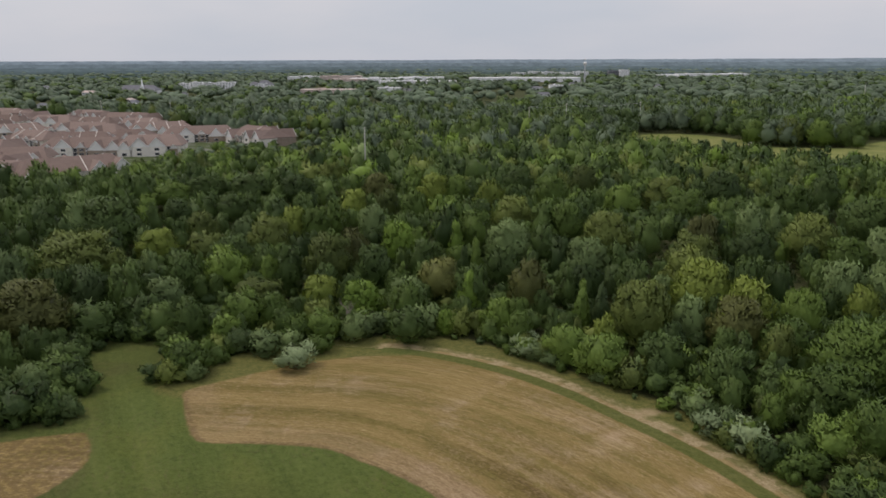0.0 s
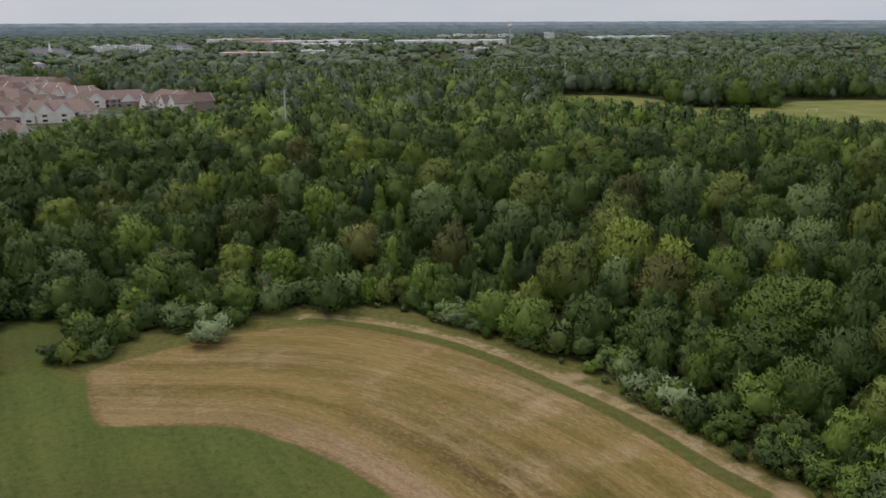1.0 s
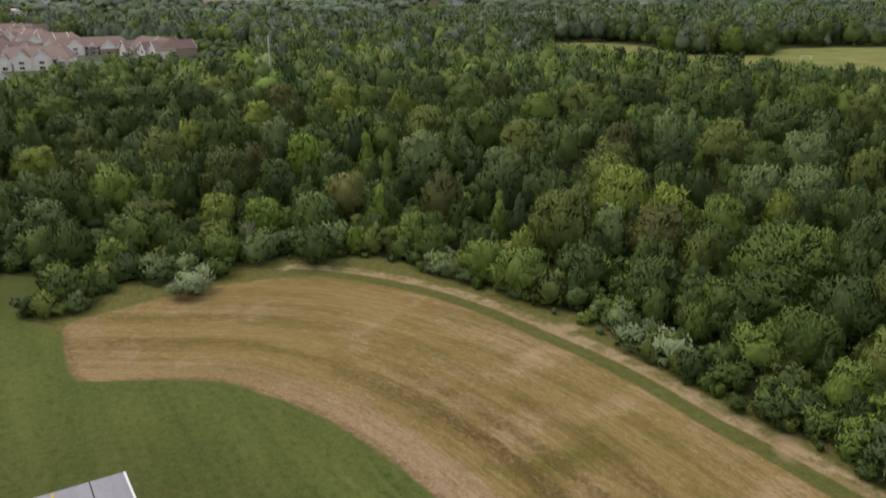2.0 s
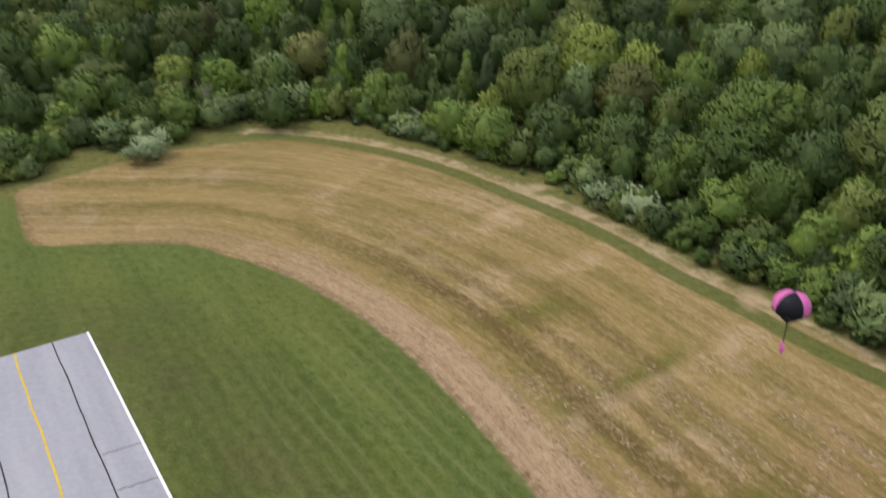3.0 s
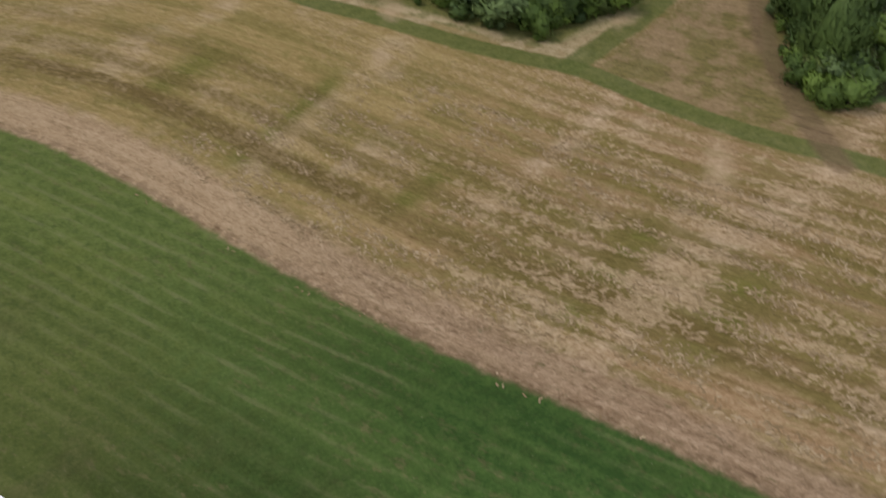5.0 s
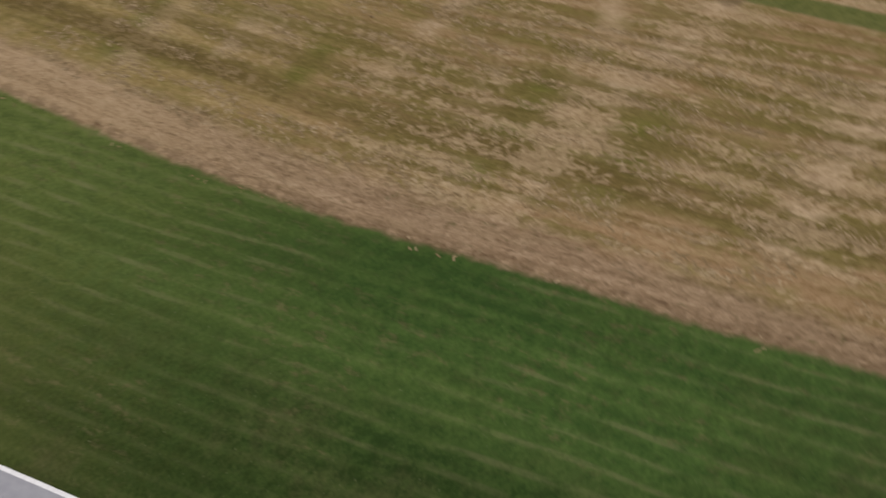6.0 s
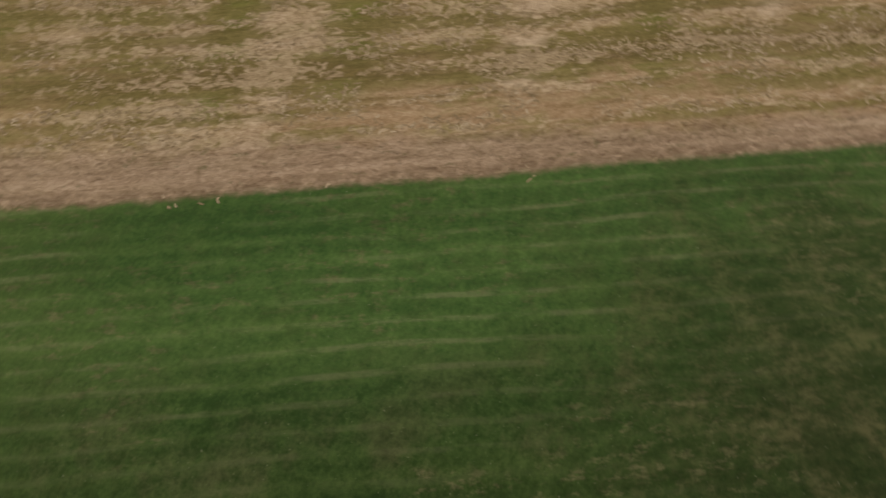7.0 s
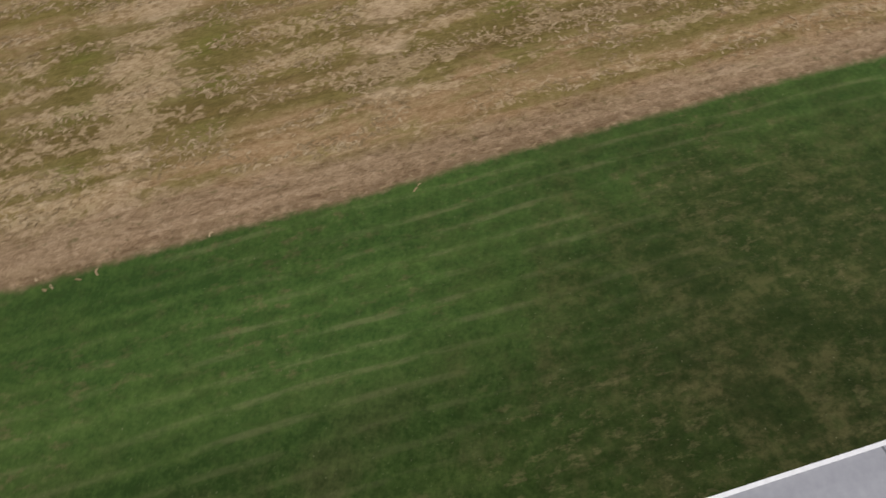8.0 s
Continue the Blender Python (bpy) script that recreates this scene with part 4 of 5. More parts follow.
# trees that stand out: place, height, crown radius
STANDOUT = {
    "mid": [(56.8, 108.5, 7, 4.6), (-48, 143, 6.5, 4.1), (-42.5, 167.1, 10, 5.0), (-36.8, 168.3, 9, 3.8), (-25, 161.5, 7, 4.1), (-7.9, 171.1, 10, 4.4), (11.9, 163.7, 9, 3.7), (29.1, 164.6, 11, 3.1),
            (70.5, 129.6, 15, 9), (64.8, 145.3, 10, 5.5), (61.8, 119.3, 11, 6.9), (29.3, 139.9, 9, 4.8), (23.3, 147.9, 8, 4.2),
            (-53.6, 196.8, 13, 5.8), (9.3, 236.1, 15, 5.6), (65, 87, 9.5, 5), (72.5, 77.5, 9, 3.6),
            (-105.9, 314.9, 12, 7.9), (-39.1, 246.4, 14, 5.2), (8.5, 205.7, 13, 2.9), (15.4, 156.5, 8, 3.2), (62.8, 283.3, 15, 6.1), (38.6, 246.7, 15, 6.2),
            (82.5, 274.1, 15, 8.1), (118.2, 273.3, 16, 8.4), (104.3, 203.8, 13, 6.3), (30.7, 172.1, 11, 2.5), (72.9, 158.8, 12, 4.5), (57.3, 122, 9, 3.6),
            (62.3, 107.8, 10, 5.1), (60.8, 94.0, 9, 3.5), (-44.8, 158.9, 7, 3.9), (-33, 163, 7, 3.3), (5.2, 314.3, 14, 5.3), (-9.8, 279.2, 14, 5.6),
            (41.1, 306.2, 15, 7.3), (162.4, 284.3, 17, 7.7)],
    "grey": [(-71.7, 133.8, 6, 3.6), (33.8, 166.8, 11, 3.2), (77, 97, 10, 5.6), (85, 84, 11, 5),
             (-59.6, 241.1, 12, 4.5), (-8.1, 178.5, 10, 5.1), (-63.6, 180.8, 9, 5.5), (-18.6, 160.4, 6, 2.8), (37.3, 204.9, 13, 6.4), (99.2, 173.6, 14, 6.6)],
    "dark": [(67, 80.6, 15, 7.0), (-64.2, 167.4, 9, 5.2), (-69.8, 141.8, 7, 4.3), (-59.5, 164, 8, 4.0), (-73.1, 162.4, 9, 5.7), (-65.3, 135.8, 6, 3.3), (-100.9, 243.1, 18, 11.1), (-17.4, 197.4, 13, 5.3), (48, 130, 10, 5.1), (54.6, 126, 8, 4.2), (40, 139.8, 9, 4.7),
             (-56.6, 213.7, 12, 6.9), (-5.4, 209.8, 12, 5.1), (15.1, 198.2, 12, 4.8), (-7.3, 159.5, 8, 4.6), (104.9, 301.9, 17, 8.4), (58.6, 227.5, 14, 4.9), (83.0, 211.5, 13, 6.4),
             (129.6, 242.8, 17, 8.9), (132.0, 216.2, 14, 5.3), (102.3, 162.1, 12, 4.7), (95.3, 144.5, 12, 5.3), (72.4, 114.1, 12, 5.0), (-58.6, 325.6, 13, 7.8), (-77.2, 327.7, 13, 9.1),
             (-95.8, 329.8, 13, 8.2), (-73.9, 282.8, 12, 6.9), (-91.4, 278.0, 11, 5.9), (31.9, 337.1, 15, 6.9), (137.1, 291.2, 16, 6.5)],
    "brown": [(-83.2, 158.2, 15, 8.3), (19.2, 178.2, 14, 4.6), (57.9, 152.8, 12, 6.2), (79, 88.5, 12, 4.4), (-24.4, 216.9, 13, 4.7), (-0.6, 187.3, 12, 5.2), (-25.2, 316.5, 15, 6.6), (73.6, 227.5, 15, 5.8)],
    "olive": [(71, 101.5, 9, 4.4), (-93.1, 201.7, 16, 11.7), (-29.1, 201.8, 15, 6.8), (39.9, 156.3, 15, 6.6), (101.5, 221, 16, 8.2), (58.9, 190.2, 14, 5.6), (84, 114, 15, 7.6),
              (-74.9, 250.7, 12, 5.5), (-67.9, 228.4, 10, 6.0), (-49.5, 227.8, 15, 6.6), (-20.1, 286.1, 13, 5.2), (22.7, 259.7, 15, 7.4), (-42.3, 179, 9, 6.9), (-26.2, 166, 8, 3.5),
              (81.3, 294.9, 16, 8.7), (47.5, 230.4, 15, 7.4), (166.6, 260.9, 16, 6.5), (64.8, 205.6, 14, 6.7), (123.0, 190.4, 14, 4.9), (61.8, 142.0, 10, 3.7), (-50.1, 368.3, 14, 7.6), (57.3, 329.8, 16, 6.8)],
    "bright": [(0.7, 164.5, 6, 2.2), (5.8, 176, 12, 3.3), (-12.2, 220.1, 15, 5.5), (3.8, 224.6, 14, 4.2), (-18.0, 175.3, 10, 4.9)],
    "yellow": [(-28.5, 182, 9, 4.9), (31.8, 151.3, 9, 2.8), (57.4, 172.8, 15, 7.4), (63.5, 162, 14, 5.9), 
               (-81.3, 227.2, 11, 6.5), (-46.0, 247.2, 14, 5.3), (-3.5, 314.0, 15, 6.6), (-32.3, 289.8, 13, 5.9), (17.9, 300.8, 15, 5.5), (89.1, 164.8, 11, 3.9)],
    "silver": [(18.5, 221, 15, 6.4), (50.1, 158, 11, 3.7), (-21.6, 249.5, 14, 4.6), (93.4, 242.3, 15, 5.1), (102.7, 248.2, 14, 3.8), (116.6, 207.8, 15, 7.4), (89.8, 176.6, 14, 5.5)],
}
rng = random.Random(7)
placed = []
things = 0
for species, rows in STANDOUT.items():
    for x, y, h, r in rows:
        kind = "cone" if r < h * 0.31 else "big" if r > 6.1 else "round"
        tree(x, y, h, r, species, kind, rng.randrange({"cone": 2, "big": 3}.get(kind, 6)), rng.uniform(0, 360))
        placed.append((x, y, r))
        things += 1
TALL = np.array([row for rows in STANDOUT.values() for row in rows], float)

# shrubs along the edge of the clearing
edge = CLEARING[2:41]
for (ax, ay), (bx, by) in zip(edge, edge[1:]):
    ln = math.hypot(bx - ax, by - ay)
    nx, ny = (ay - by) / ln, (bx - ax) / ln
    a = rng.uniform(0, 1.5)
    while a < ln:
        for row in (0, 1):
            if rng.random() < 0.25:
                continue
            off = (1.3 if ax < 30 else -0.2 if ay > 96 else 0.9) + row * 2.6 + rng.uniform(-0.9, 1.2)
            x, y = ax + (bx - ax) * a / ln + nx * off, ay + (by - ay) * a / ln + ny * off
            silver = y > 104 and noise.noise(Vector((x * 0.07, y * 0.07, 3))) > 0.2
            species = rng.choice(["silver", "grey", "mid"]) if silver else rng.choice(["mid", "dark", "grey", "olive", "mid"])
            species = "dark" if x < -55 and rng.random() < 0.8 else species
            h = rng.choice([rng.uniform(1.0, 2.6), rng.uniform(2.4, 4.6)]) + row * rng.uniform(0.4, 3.2)
            tree(x, y, h, h * rng.uniform(0.38, 0.66), species, "shrub", rng.randrange(4), rng.uniform(0, 360))
        a += rng.uniform(1.7, 3.6)
for x, y, h, r, species in ((-27.8, 146.6, 5.0, 3.6, "pale"), (-35, 153, 5.2, 3.6, "silver"), (-24.5, 154.5, 3.8, 2.6, "mid"), (-41, 155, 6, 2.8, "grey"),
                            (-31, 156, 4.6, 2.8, "grey"), (16.5, 153, 4.6, 3.4, "pale"), (19.5, 149.5, 4.2, 2.8, "silver"), (42.5, 116.5, 4.4, 3.2, "pale"), (45.5, 112, 4.8, 3.2, "pale")):
    tree(x, y, h, r, species, "shrub", rng.randrange(4), rng.uniform(0, 360))
    placed.append((x, y, r * 0.8))

# the wood: jittered places outside the clearing, the meadow and the town
def wood_places(x0, x1, y0, y1, cell, seed):
    g = np.random.default_rng(seed)
    xs, ys = np.meshgrid(np.arange(x0, x1, cell), np.arange(y0, y1, cell))
    p = np.stack([xs.ravel(), ys.ravel()], 1) + g.uniform(-0.42, 0.42, (xs.size, 2)) * cell
    p[:, 0] += (np.round(p[:, 1] / cell) % 2) * cell * 0.5
    keep = (signed(p, CLEARING) < -3.0) & (signed(p, MEADOW) < -3) & (signed(p, TOWN) < -4) & (signed(p, FAR_PLOT) < -3)
    keep &= (p[:, 0] < p[:, 1] * 0.70 + 60) & (p[:, 0] > -p[:, 1] * 0.57 - 45)
    return p[keep], g


def room_above(x, y, r):
    """How high a filling tree may grow before it hides the crowns that stand clear behind it, as seen across the clearing."""
    gone, here = np.hypot(TALL[:, 0] - 3, TALL[:, 1] - 9), math.hypot(x - 3, y - 9)
    turn = np.abs(np.arctan2(TALL[:, 0] - 3, TALL[:, 1] - 9) - math.atan2(x - 3, y - 9)) * gone
    behind = (gone > here) & (gone < here + 70) & (turn < TALL[:, 3] * 0.8 + r * 0.7)
    return float(np.min(np.where(behind, 51 - (51 - 0.48 * TALL[:, 2]) * here / gone, 99)))


def patchwork(x, y):
    if x < -45 and y < 340 and rng.random() < 0.88:
        return rng.choice(["dark", "dark", "dark", "dark", "grey"])
    if x > 50 and rng.random() < 0.3:
        return "dark"
    # the farther off, the more trees take the haze-tinted green
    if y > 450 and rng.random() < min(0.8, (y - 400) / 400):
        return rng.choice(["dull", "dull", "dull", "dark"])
    v = noise.noise(Vector((x * 0.045, y * 0.045, 0))) * 0.6 + rng.uniform(-0.55, 0.55)
    for lim, s in ((-0.86, "brown"), (-0.54, "olive"), (-0.02, "dark"), (0.40, "mid"), (0.49, "olive"), (0.58, "bright"), (0.70, "grey"), (0.77, "yellow")):
        if v < lim:
            return s
    return "silver"


SPACE = np.array(placed)
near_p, _ = wood_places(-200, 220, 20, 340, 9.6, 5)
near_p = near_p[np.argsort(np.abs(signed(near_p, CLEARING)))]
stuff = {}
for x, y in near_p:
    if np.min(np.hypot(SPACE[:, 0] - x, SPACE[:, 1] - y) - SPACE[:, 2] * 0.6) < 1.2:
        continue
    deep = min(1.0, abs(float(signed(np.array([[x, y]]), CLEARING)[0])) / 30)
    h = rng.choice([rng.uniform(5.5, 8.5), rng.uniform(8.5, 11.5)]) + deep * rng.choice([rng.uniform(1.5, 3.5), rng.uniform(3.5, 9.0)])
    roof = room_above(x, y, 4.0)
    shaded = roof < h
    h = min(h, roof)
    if h < 3.0:
        continue
    r = min(6.0, max(2.4, h * rng.uniform(0.27, 0.38)))
    species = patchwork(x, y)
    species = "olive" if species == "brown" else species
    # overtopped fillers mostly turn deep green: gap shade put into leaf colour
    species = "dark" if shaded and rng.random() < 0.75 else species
    if things < 285:
        kind = rng.choice(["round", "round", "round", "cone"])
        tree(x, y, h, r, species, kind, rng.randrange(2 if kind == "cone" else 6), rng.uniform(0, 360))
        things += 1
    else:
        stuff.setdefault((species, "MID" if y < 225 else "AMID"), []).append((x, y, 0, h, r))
under_p, _ = wood_places(-130, 150, 40, 260, 5.2, 8)
for x, y in under_p[np.abs(signed(under_p, CLEARING)) < 75]:
    h = rng.uniform(2.4, 5.5)
    fringe = abs(float(signed(np.array([[x, y]]), CLEARING)[0])) < 24
    # inner undergrowth is all deep green, painting in the shade under the crowns
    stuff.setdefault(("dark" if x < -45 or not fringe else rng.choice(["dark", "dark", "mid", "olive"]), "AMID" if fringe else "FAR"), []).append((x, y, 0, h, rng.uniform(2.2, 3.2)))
far_p, _ = wood_places(-560, 640, 340, 900, 10.2, 6)
for x, y in far_p:
    h = rng.choice([rng.uniform(8, 12), rng.uniform(12, 19)])
    if y > 560 and x > 60:
        h = rng.uniform(15, 22)
    gap = float(signed(np.array([[x, y]]), TOWN)[0])
    if gap > -95 and y < 650 and x < -60:
        h = rng.uniform(5.0, 7.5) if x < -190 or y > 470 else rng.uniform(8, 11)
    if 110 < x < 460 and y < 470:
        h = rng.uniform(12, 16.5) if x < 215 else rng.uniform(8, 12)
    if 200 < x < 285 and 525 < y < 580:
        h = rng.uniform(17, 21)
    if not (195 < x < 290 and 520 < y < 585) and y > 480 and -40 < signed(np.array([[x, y]]), MEADOW)[0]:
        h = rng.choice([rng.uniform(9, 14), rng.uniform(14, 22)])
    border = y > 480 and signed(np.array([[x, y]]), MEADOW)[0] > -34
    # some trees behind the meadow have haze in their leaf colour too
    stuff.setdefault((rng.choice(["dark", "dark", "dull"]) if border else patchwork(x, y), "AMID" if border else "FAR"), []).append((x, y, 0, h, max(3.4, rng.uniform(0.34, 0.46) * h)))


def joined(name, rows, models, material, label):
    """Many crowns as one mesh."""
    g = np.random.default_rng(len(rows))
    V, F, T, N, base = [], [], [], [], 0
    for x, y, z, h, r in rows:
        v, f, nr = models[g.integers(len(models))]
        t = g.uniform(0, math.tau)
        c, s = math.cos(t), math.sin(t)
        V.append(np.column_stack([(v[:, 0] * c - v[:, 1] * s) * 2 * r + x, (v[:, 0] * s + v[:, 1] * c) * 2 * r + y, v[:, 2] * h + z]))
        F.append(f + base)
        N.append(unit(np.column_stack([(nr[:, 0] * c - nr[:, 1] * s) / r, (nr[:, 0] * s + nr[:, 1] * c) / r, nr[:, 2] * 2 / h])))
        T.append(np.full(len(v), g.uniform()))
        base += len(v)
    me = mesh_of(name, np.vstack(V), np.vstack(F), np.concatenate(T))
    me.normals_split_custom_set_from_vertices(np.vstack(N))
    me.materials.append(material)
    return tagged(new(name, me), label, "trees", kind="stuff")


for (species, reach), rows in stuff.items():
    joined("wood", rows, {"MID": MID, "AMID": AMID, "FAR": FAR}[reach], LEAF[species], "dense summer wood of %s trees" % LEAF[species].name.replace("leaves_", "").replace("_", "-"))

# ---------------------------------------------------------------- distance
def hills(name, dist, top, rough, color, seed, label):
    """A far wooded skyline round the view; its color carries painted distance haze."""
    bm = bmesh.new()
    prev = None
    for k in range(0, 421):
        a = radians(-46 + 92 * k / 420)
        x, y = dist * math.sin(a), dist * math.cos(a)
        bump = noise.noise(Vector((a * 9, seed, 0))) * rough + noise.noise(Vector((a * 40, seed, 2))) * rough * 0.45 + noise.noise(Vector((a * 190, seed, 4))) * 1.6
        z = top + bump
        row = [bm.verts.new((x * s, y * s, h)) for s, h in ((0.985, -12), (0.992, z * 0.6), (0.998, z * 0.93), (1.0, z), (1.02, z * 0.8))]
        if prev:
            for i in range(4):
                bm.faces.new((prev[i], row[i], row[i + 1], prev[i + 1]))
        prev = row
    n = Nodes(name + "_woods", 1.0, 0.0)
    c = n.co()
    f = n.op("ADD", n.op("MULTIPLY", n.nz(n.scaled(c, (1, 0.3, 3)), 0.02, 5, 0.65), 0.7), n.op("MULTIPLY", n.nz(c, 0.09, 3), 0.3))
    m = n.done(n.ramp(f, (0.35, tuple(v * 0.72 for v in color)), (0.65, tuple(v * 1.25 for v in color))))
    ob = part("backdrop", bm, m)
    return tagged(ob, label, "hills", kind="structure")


# each layer paler and bluer than the last: haze put into the colours
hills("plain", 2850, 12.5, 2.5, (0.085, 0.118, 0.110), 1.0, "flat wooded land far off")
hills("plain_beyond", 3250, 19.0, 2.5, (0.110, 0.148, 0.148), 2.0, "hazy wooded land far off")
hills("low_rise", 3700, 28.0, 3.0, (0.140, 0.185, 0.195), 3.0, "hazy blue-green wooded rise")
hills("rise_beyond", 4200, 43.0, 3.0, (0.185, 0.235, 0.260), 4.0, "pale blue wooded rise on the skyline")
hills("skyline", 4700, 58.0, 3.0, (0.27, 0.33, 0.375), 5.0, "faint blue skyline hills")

# ---------------------------------------------------------------- townhouses
ROOF = Nodes("brown_shingles", 0.9)
shingle = ROOF.op("ADD", ROOF.op("MULTIPLY", ROOF.random(), 0.5), ROOF.op("MULTIPLY", ROOF.nz(ROOF.co(), 0.5, 5), 0.5))
ROOF = ROOF.done(ROOF.ramp(shingle, (0.2, (0.190, 0.134, 0.112)), (0.8, (0.310, 0.230, 0.198))))
SIDING = plain("cream_siding", (0.82, 0.77, 0.70), 0.8, 0.12, 0.5)
STONE = plain("tan_stone", (0.36, 0.29, 0.23), 0.9, 0.25, 1.2)
TRIM = plain("white_trim", (0.86, 0.84, 0.82), 0.6, 0.06, 1)
# window panes, and the painted dark of balcony recesses
GLASS_SHADE = Nodes("dark_glass_and_shade", 0.1, 0.5).done((0.03, 0.035, 0.045))


def gable_roof(bm, x0, y0, x1, y1, z, peak, hip=0.0, lap=0.5, thick=0.25):
    """A pitched roof over a rectangle, ridge along x; hip: how far the ridge ends stand in."""
    ym = (y0 + y1) / 2
    a = [(x0 - lap, y0 - lap, z), (x1 + lap, y0 - lap, z), (x1 + lap, y1 + lap, z), (x0 - lap, y1 + lap, z), (x0 - lap + hip, ym, z + peak), (x1 + lap - hip, ym, z + peak)]
    top = [bm.verts.new((x, y, h + thick)) for x, y, h in a]
    low = [bm.verts.new(p) for p in a[:4]]
    for f in ((0, 1, 5, 4), (2, 3, 4, 5), (1, 2, 5), (3, 0, 4)):
        bm.faces.new([top[i] for i in f])
    for k in range(4):
        bm.faces.new((low[k], low[(k + 1) % 4], top[(k + 1) % 4], top[k]))
    bm.faces.new(low[::-1])


def slab(bm, quad, thick):
    """A sloping plate: four corners in order, with thickness along z."""
    lo = [bm.verts.new(q) for q in quad]
    hi = [bm.verts.new((q[0], q[1], q[2] + thick)) for q in quad]
    bm.faces.new(lo[::-1])
    bm.faces.new(hi)
    for k in range(4):
        bm.faces.new((lo[k], lo[(k + 1) % 4], hi[(k + 1) % 4], hi[k]))
    bmesh.ops.recalc_face_normals(bm, faces=bm.faces)


def townhouse(name, long, deep, eave, gables, seed):
    """A row of townhouses facing -y: walls, hipped roof with party-wall copings, uneven white-faced gables, balconies, windows."""
    rng = random.Random(seed)
    root = new(name)
    peak, hip = deep * 0.27, deep * rng.uniform(0.22, 0.42)
    bm = bmesh.new()
    box(bm, -long / 2, -deep / 2, -0.3, long / 2, deep / 2, eave)
    part("wall", bm, SIDING, root)
    bm = bmesh.new()
    box(bm, -long / 2 - 0.06, -deep / 2 - 0.06, -0.3, long / 2 + 0.06, deep / 2 + 0.06, 1.3)
    part("plinth", bm, STONE, root, "tan stone base")
    bm = bmesh.new()
    gable_roof(bm, -long / 2, -deep / 2, long / 2, deep / 2, eave, peak, hip, 0.8)
    part("roof", bm, ROOF, root)
    bm = bmesh.new()
    box(bm, -long / 2 - 0.7, -deep / 2 - 0.7, eave - 0.3, long / 2 + 0.7, deep / 2 + 0.7, eave + 0.04)
    part("fascia", bm, TRIM, root, "white fascia")
    step = long / gables
    for k in range(1, gables):
        if rng.random() < 0.65:
            continue
        x = -long / 2 + step * k + rng.uniform(-1, 1)
        if abs(x) > long / 2 - hip:
            continue
        for face in (-1, 1):
            bm = bmesh.new()
            y1 = face * (deep / 2 + 0.8)
            slab(bm, [(x - 0.2, y1, eave + 0.1), (x + 0.2, y1, eave + 0.1), (x + 0.2, 0, eave + peak + 0.1), (x - 0.2, 0, eave + peak + 0.1)], 0.35)
            part("coping", bm, SIDING, root, "pale party-wall coping")
    for k in range(gables):
        for face in (-1, 1):
            x = -long / 2 + step * (k + 0.5) + rng.uniform(-0.8, 0.8)
            w = rng.choice([4.2, 5.0, 8.4, 10.5])
            out = deep / 2 + (rng.choice([0.4, 0.9]) if w < 6 else rng.choice([1.6, 3.2]))
            low = eave - rng.choice([0, 0, 1.6])
            wall = SIDING if rng.random() < 0.75 else STONE
            bm = bmesh.new()
            box(bm, x - w / 2, -out if face < 0 else 0, -0.3, x + w / 2, 0 if face < 0 else out, low + 0.1)
            bay = part("bay", bm, wall, root)
            pk = min(w * rng.uniform(0.44, 0.54), eave + peak - low - 0.6)
            bm = bmesh.new()
            ends = [(x - w / 2, low + 0.1), (x + w / 2, low + 0.1), (x, low + 0.1 + pk)]
            fr = [bm.verts.new((px, face * (out + 0.02), pz)) for px, pz in ends]
            bk = [bm.verts.new((px, face * (out - 0.3), pz)) for px, pz in ends]
            bm.faces.new(fr)
            bm.faces.new(bk[::-1])
            for i in range(3):
                bm.faces.new((fr[i], fr[(i + 1) % 3], bk[(i + 1) % 3], bk[i]))
            bmesh.ops.recalc_face_normals(bm, faces=bm.faces)
            part("gable_face", bm, TRIM, bay, "white gable face")
            inner = face * max(0.5, deep / 2 - (low + pk - eave) * deep / 2 / peak - 1.5)
            for material, name_, lift, thick, y0, y1 in ((ROOF, "gable_roof", 0.0, 0.22, face * (out + 0.4), inner), (TRIM, "rake_board", -0.15, 0.5, face * (out + 0.62), face * (out + 0.41))):
                bm = bmesh.new()
                for sx in (-1, 1):
                    slab(bm, [(x + sx * (w / 2 + 0.4), y0, low - 0.2 + lift), (x + sx * (w / 2 + 0.4), y1, low - 0.2 + lift), (x, y1, low + 0.3 + pk + lift), (x, y0, low + 0.3 + pk + lift)], thick)
                part(name_, bm, material, bay, "white rake boards" if material is TRIM else "")
            for fz in (0.7, eave * 0.5 + 0.6):
                if fz + 1.6 > low:
                    continue
                half = min(1.4, w * 0.28)
                bm = bmesh.new()
                box(bm, x - half, face * (out + 0.03) - 0.05, fz, x + half, face * (out + 0.03) + 0.05, fz + 1.6)
                win = part("window", bm, TRIM, bay)
                bm = bmesh.new()
                for h in (-half + 0.1, 0.05):
                    box(bm, x + h, face * (out + 0.09) - 0.02, fz + 0.1, x + h + half - 0.15, face * (out + 0.09) + 0.02, fz + 1.5)
                part("pane", bm, GLASS_SHADE, win)
            gx = x + w / 2 + 1.5
            if gx < long / 2 - 1.5 and rng.random() < 0.8:
                for fz in (0.1, eave * 0.5 + 0.1):
                    # flat dark panel on the wall in place of a recess's shade
                    bm = bmesh.new()
                    box(bm, gx - 1.45, face * (deep / 2 + 0.05) - 0.04, fz, gx + 1.45, face * (deep / 2 + 0.05) + 0.04, fz + 2.3)
                    deck = part("balcony", bm, GLASS_SHADE, root, "shaded balcony recess")
                    bm = bmesh.new()
                    y = face * (deep / 2 + 0.75)
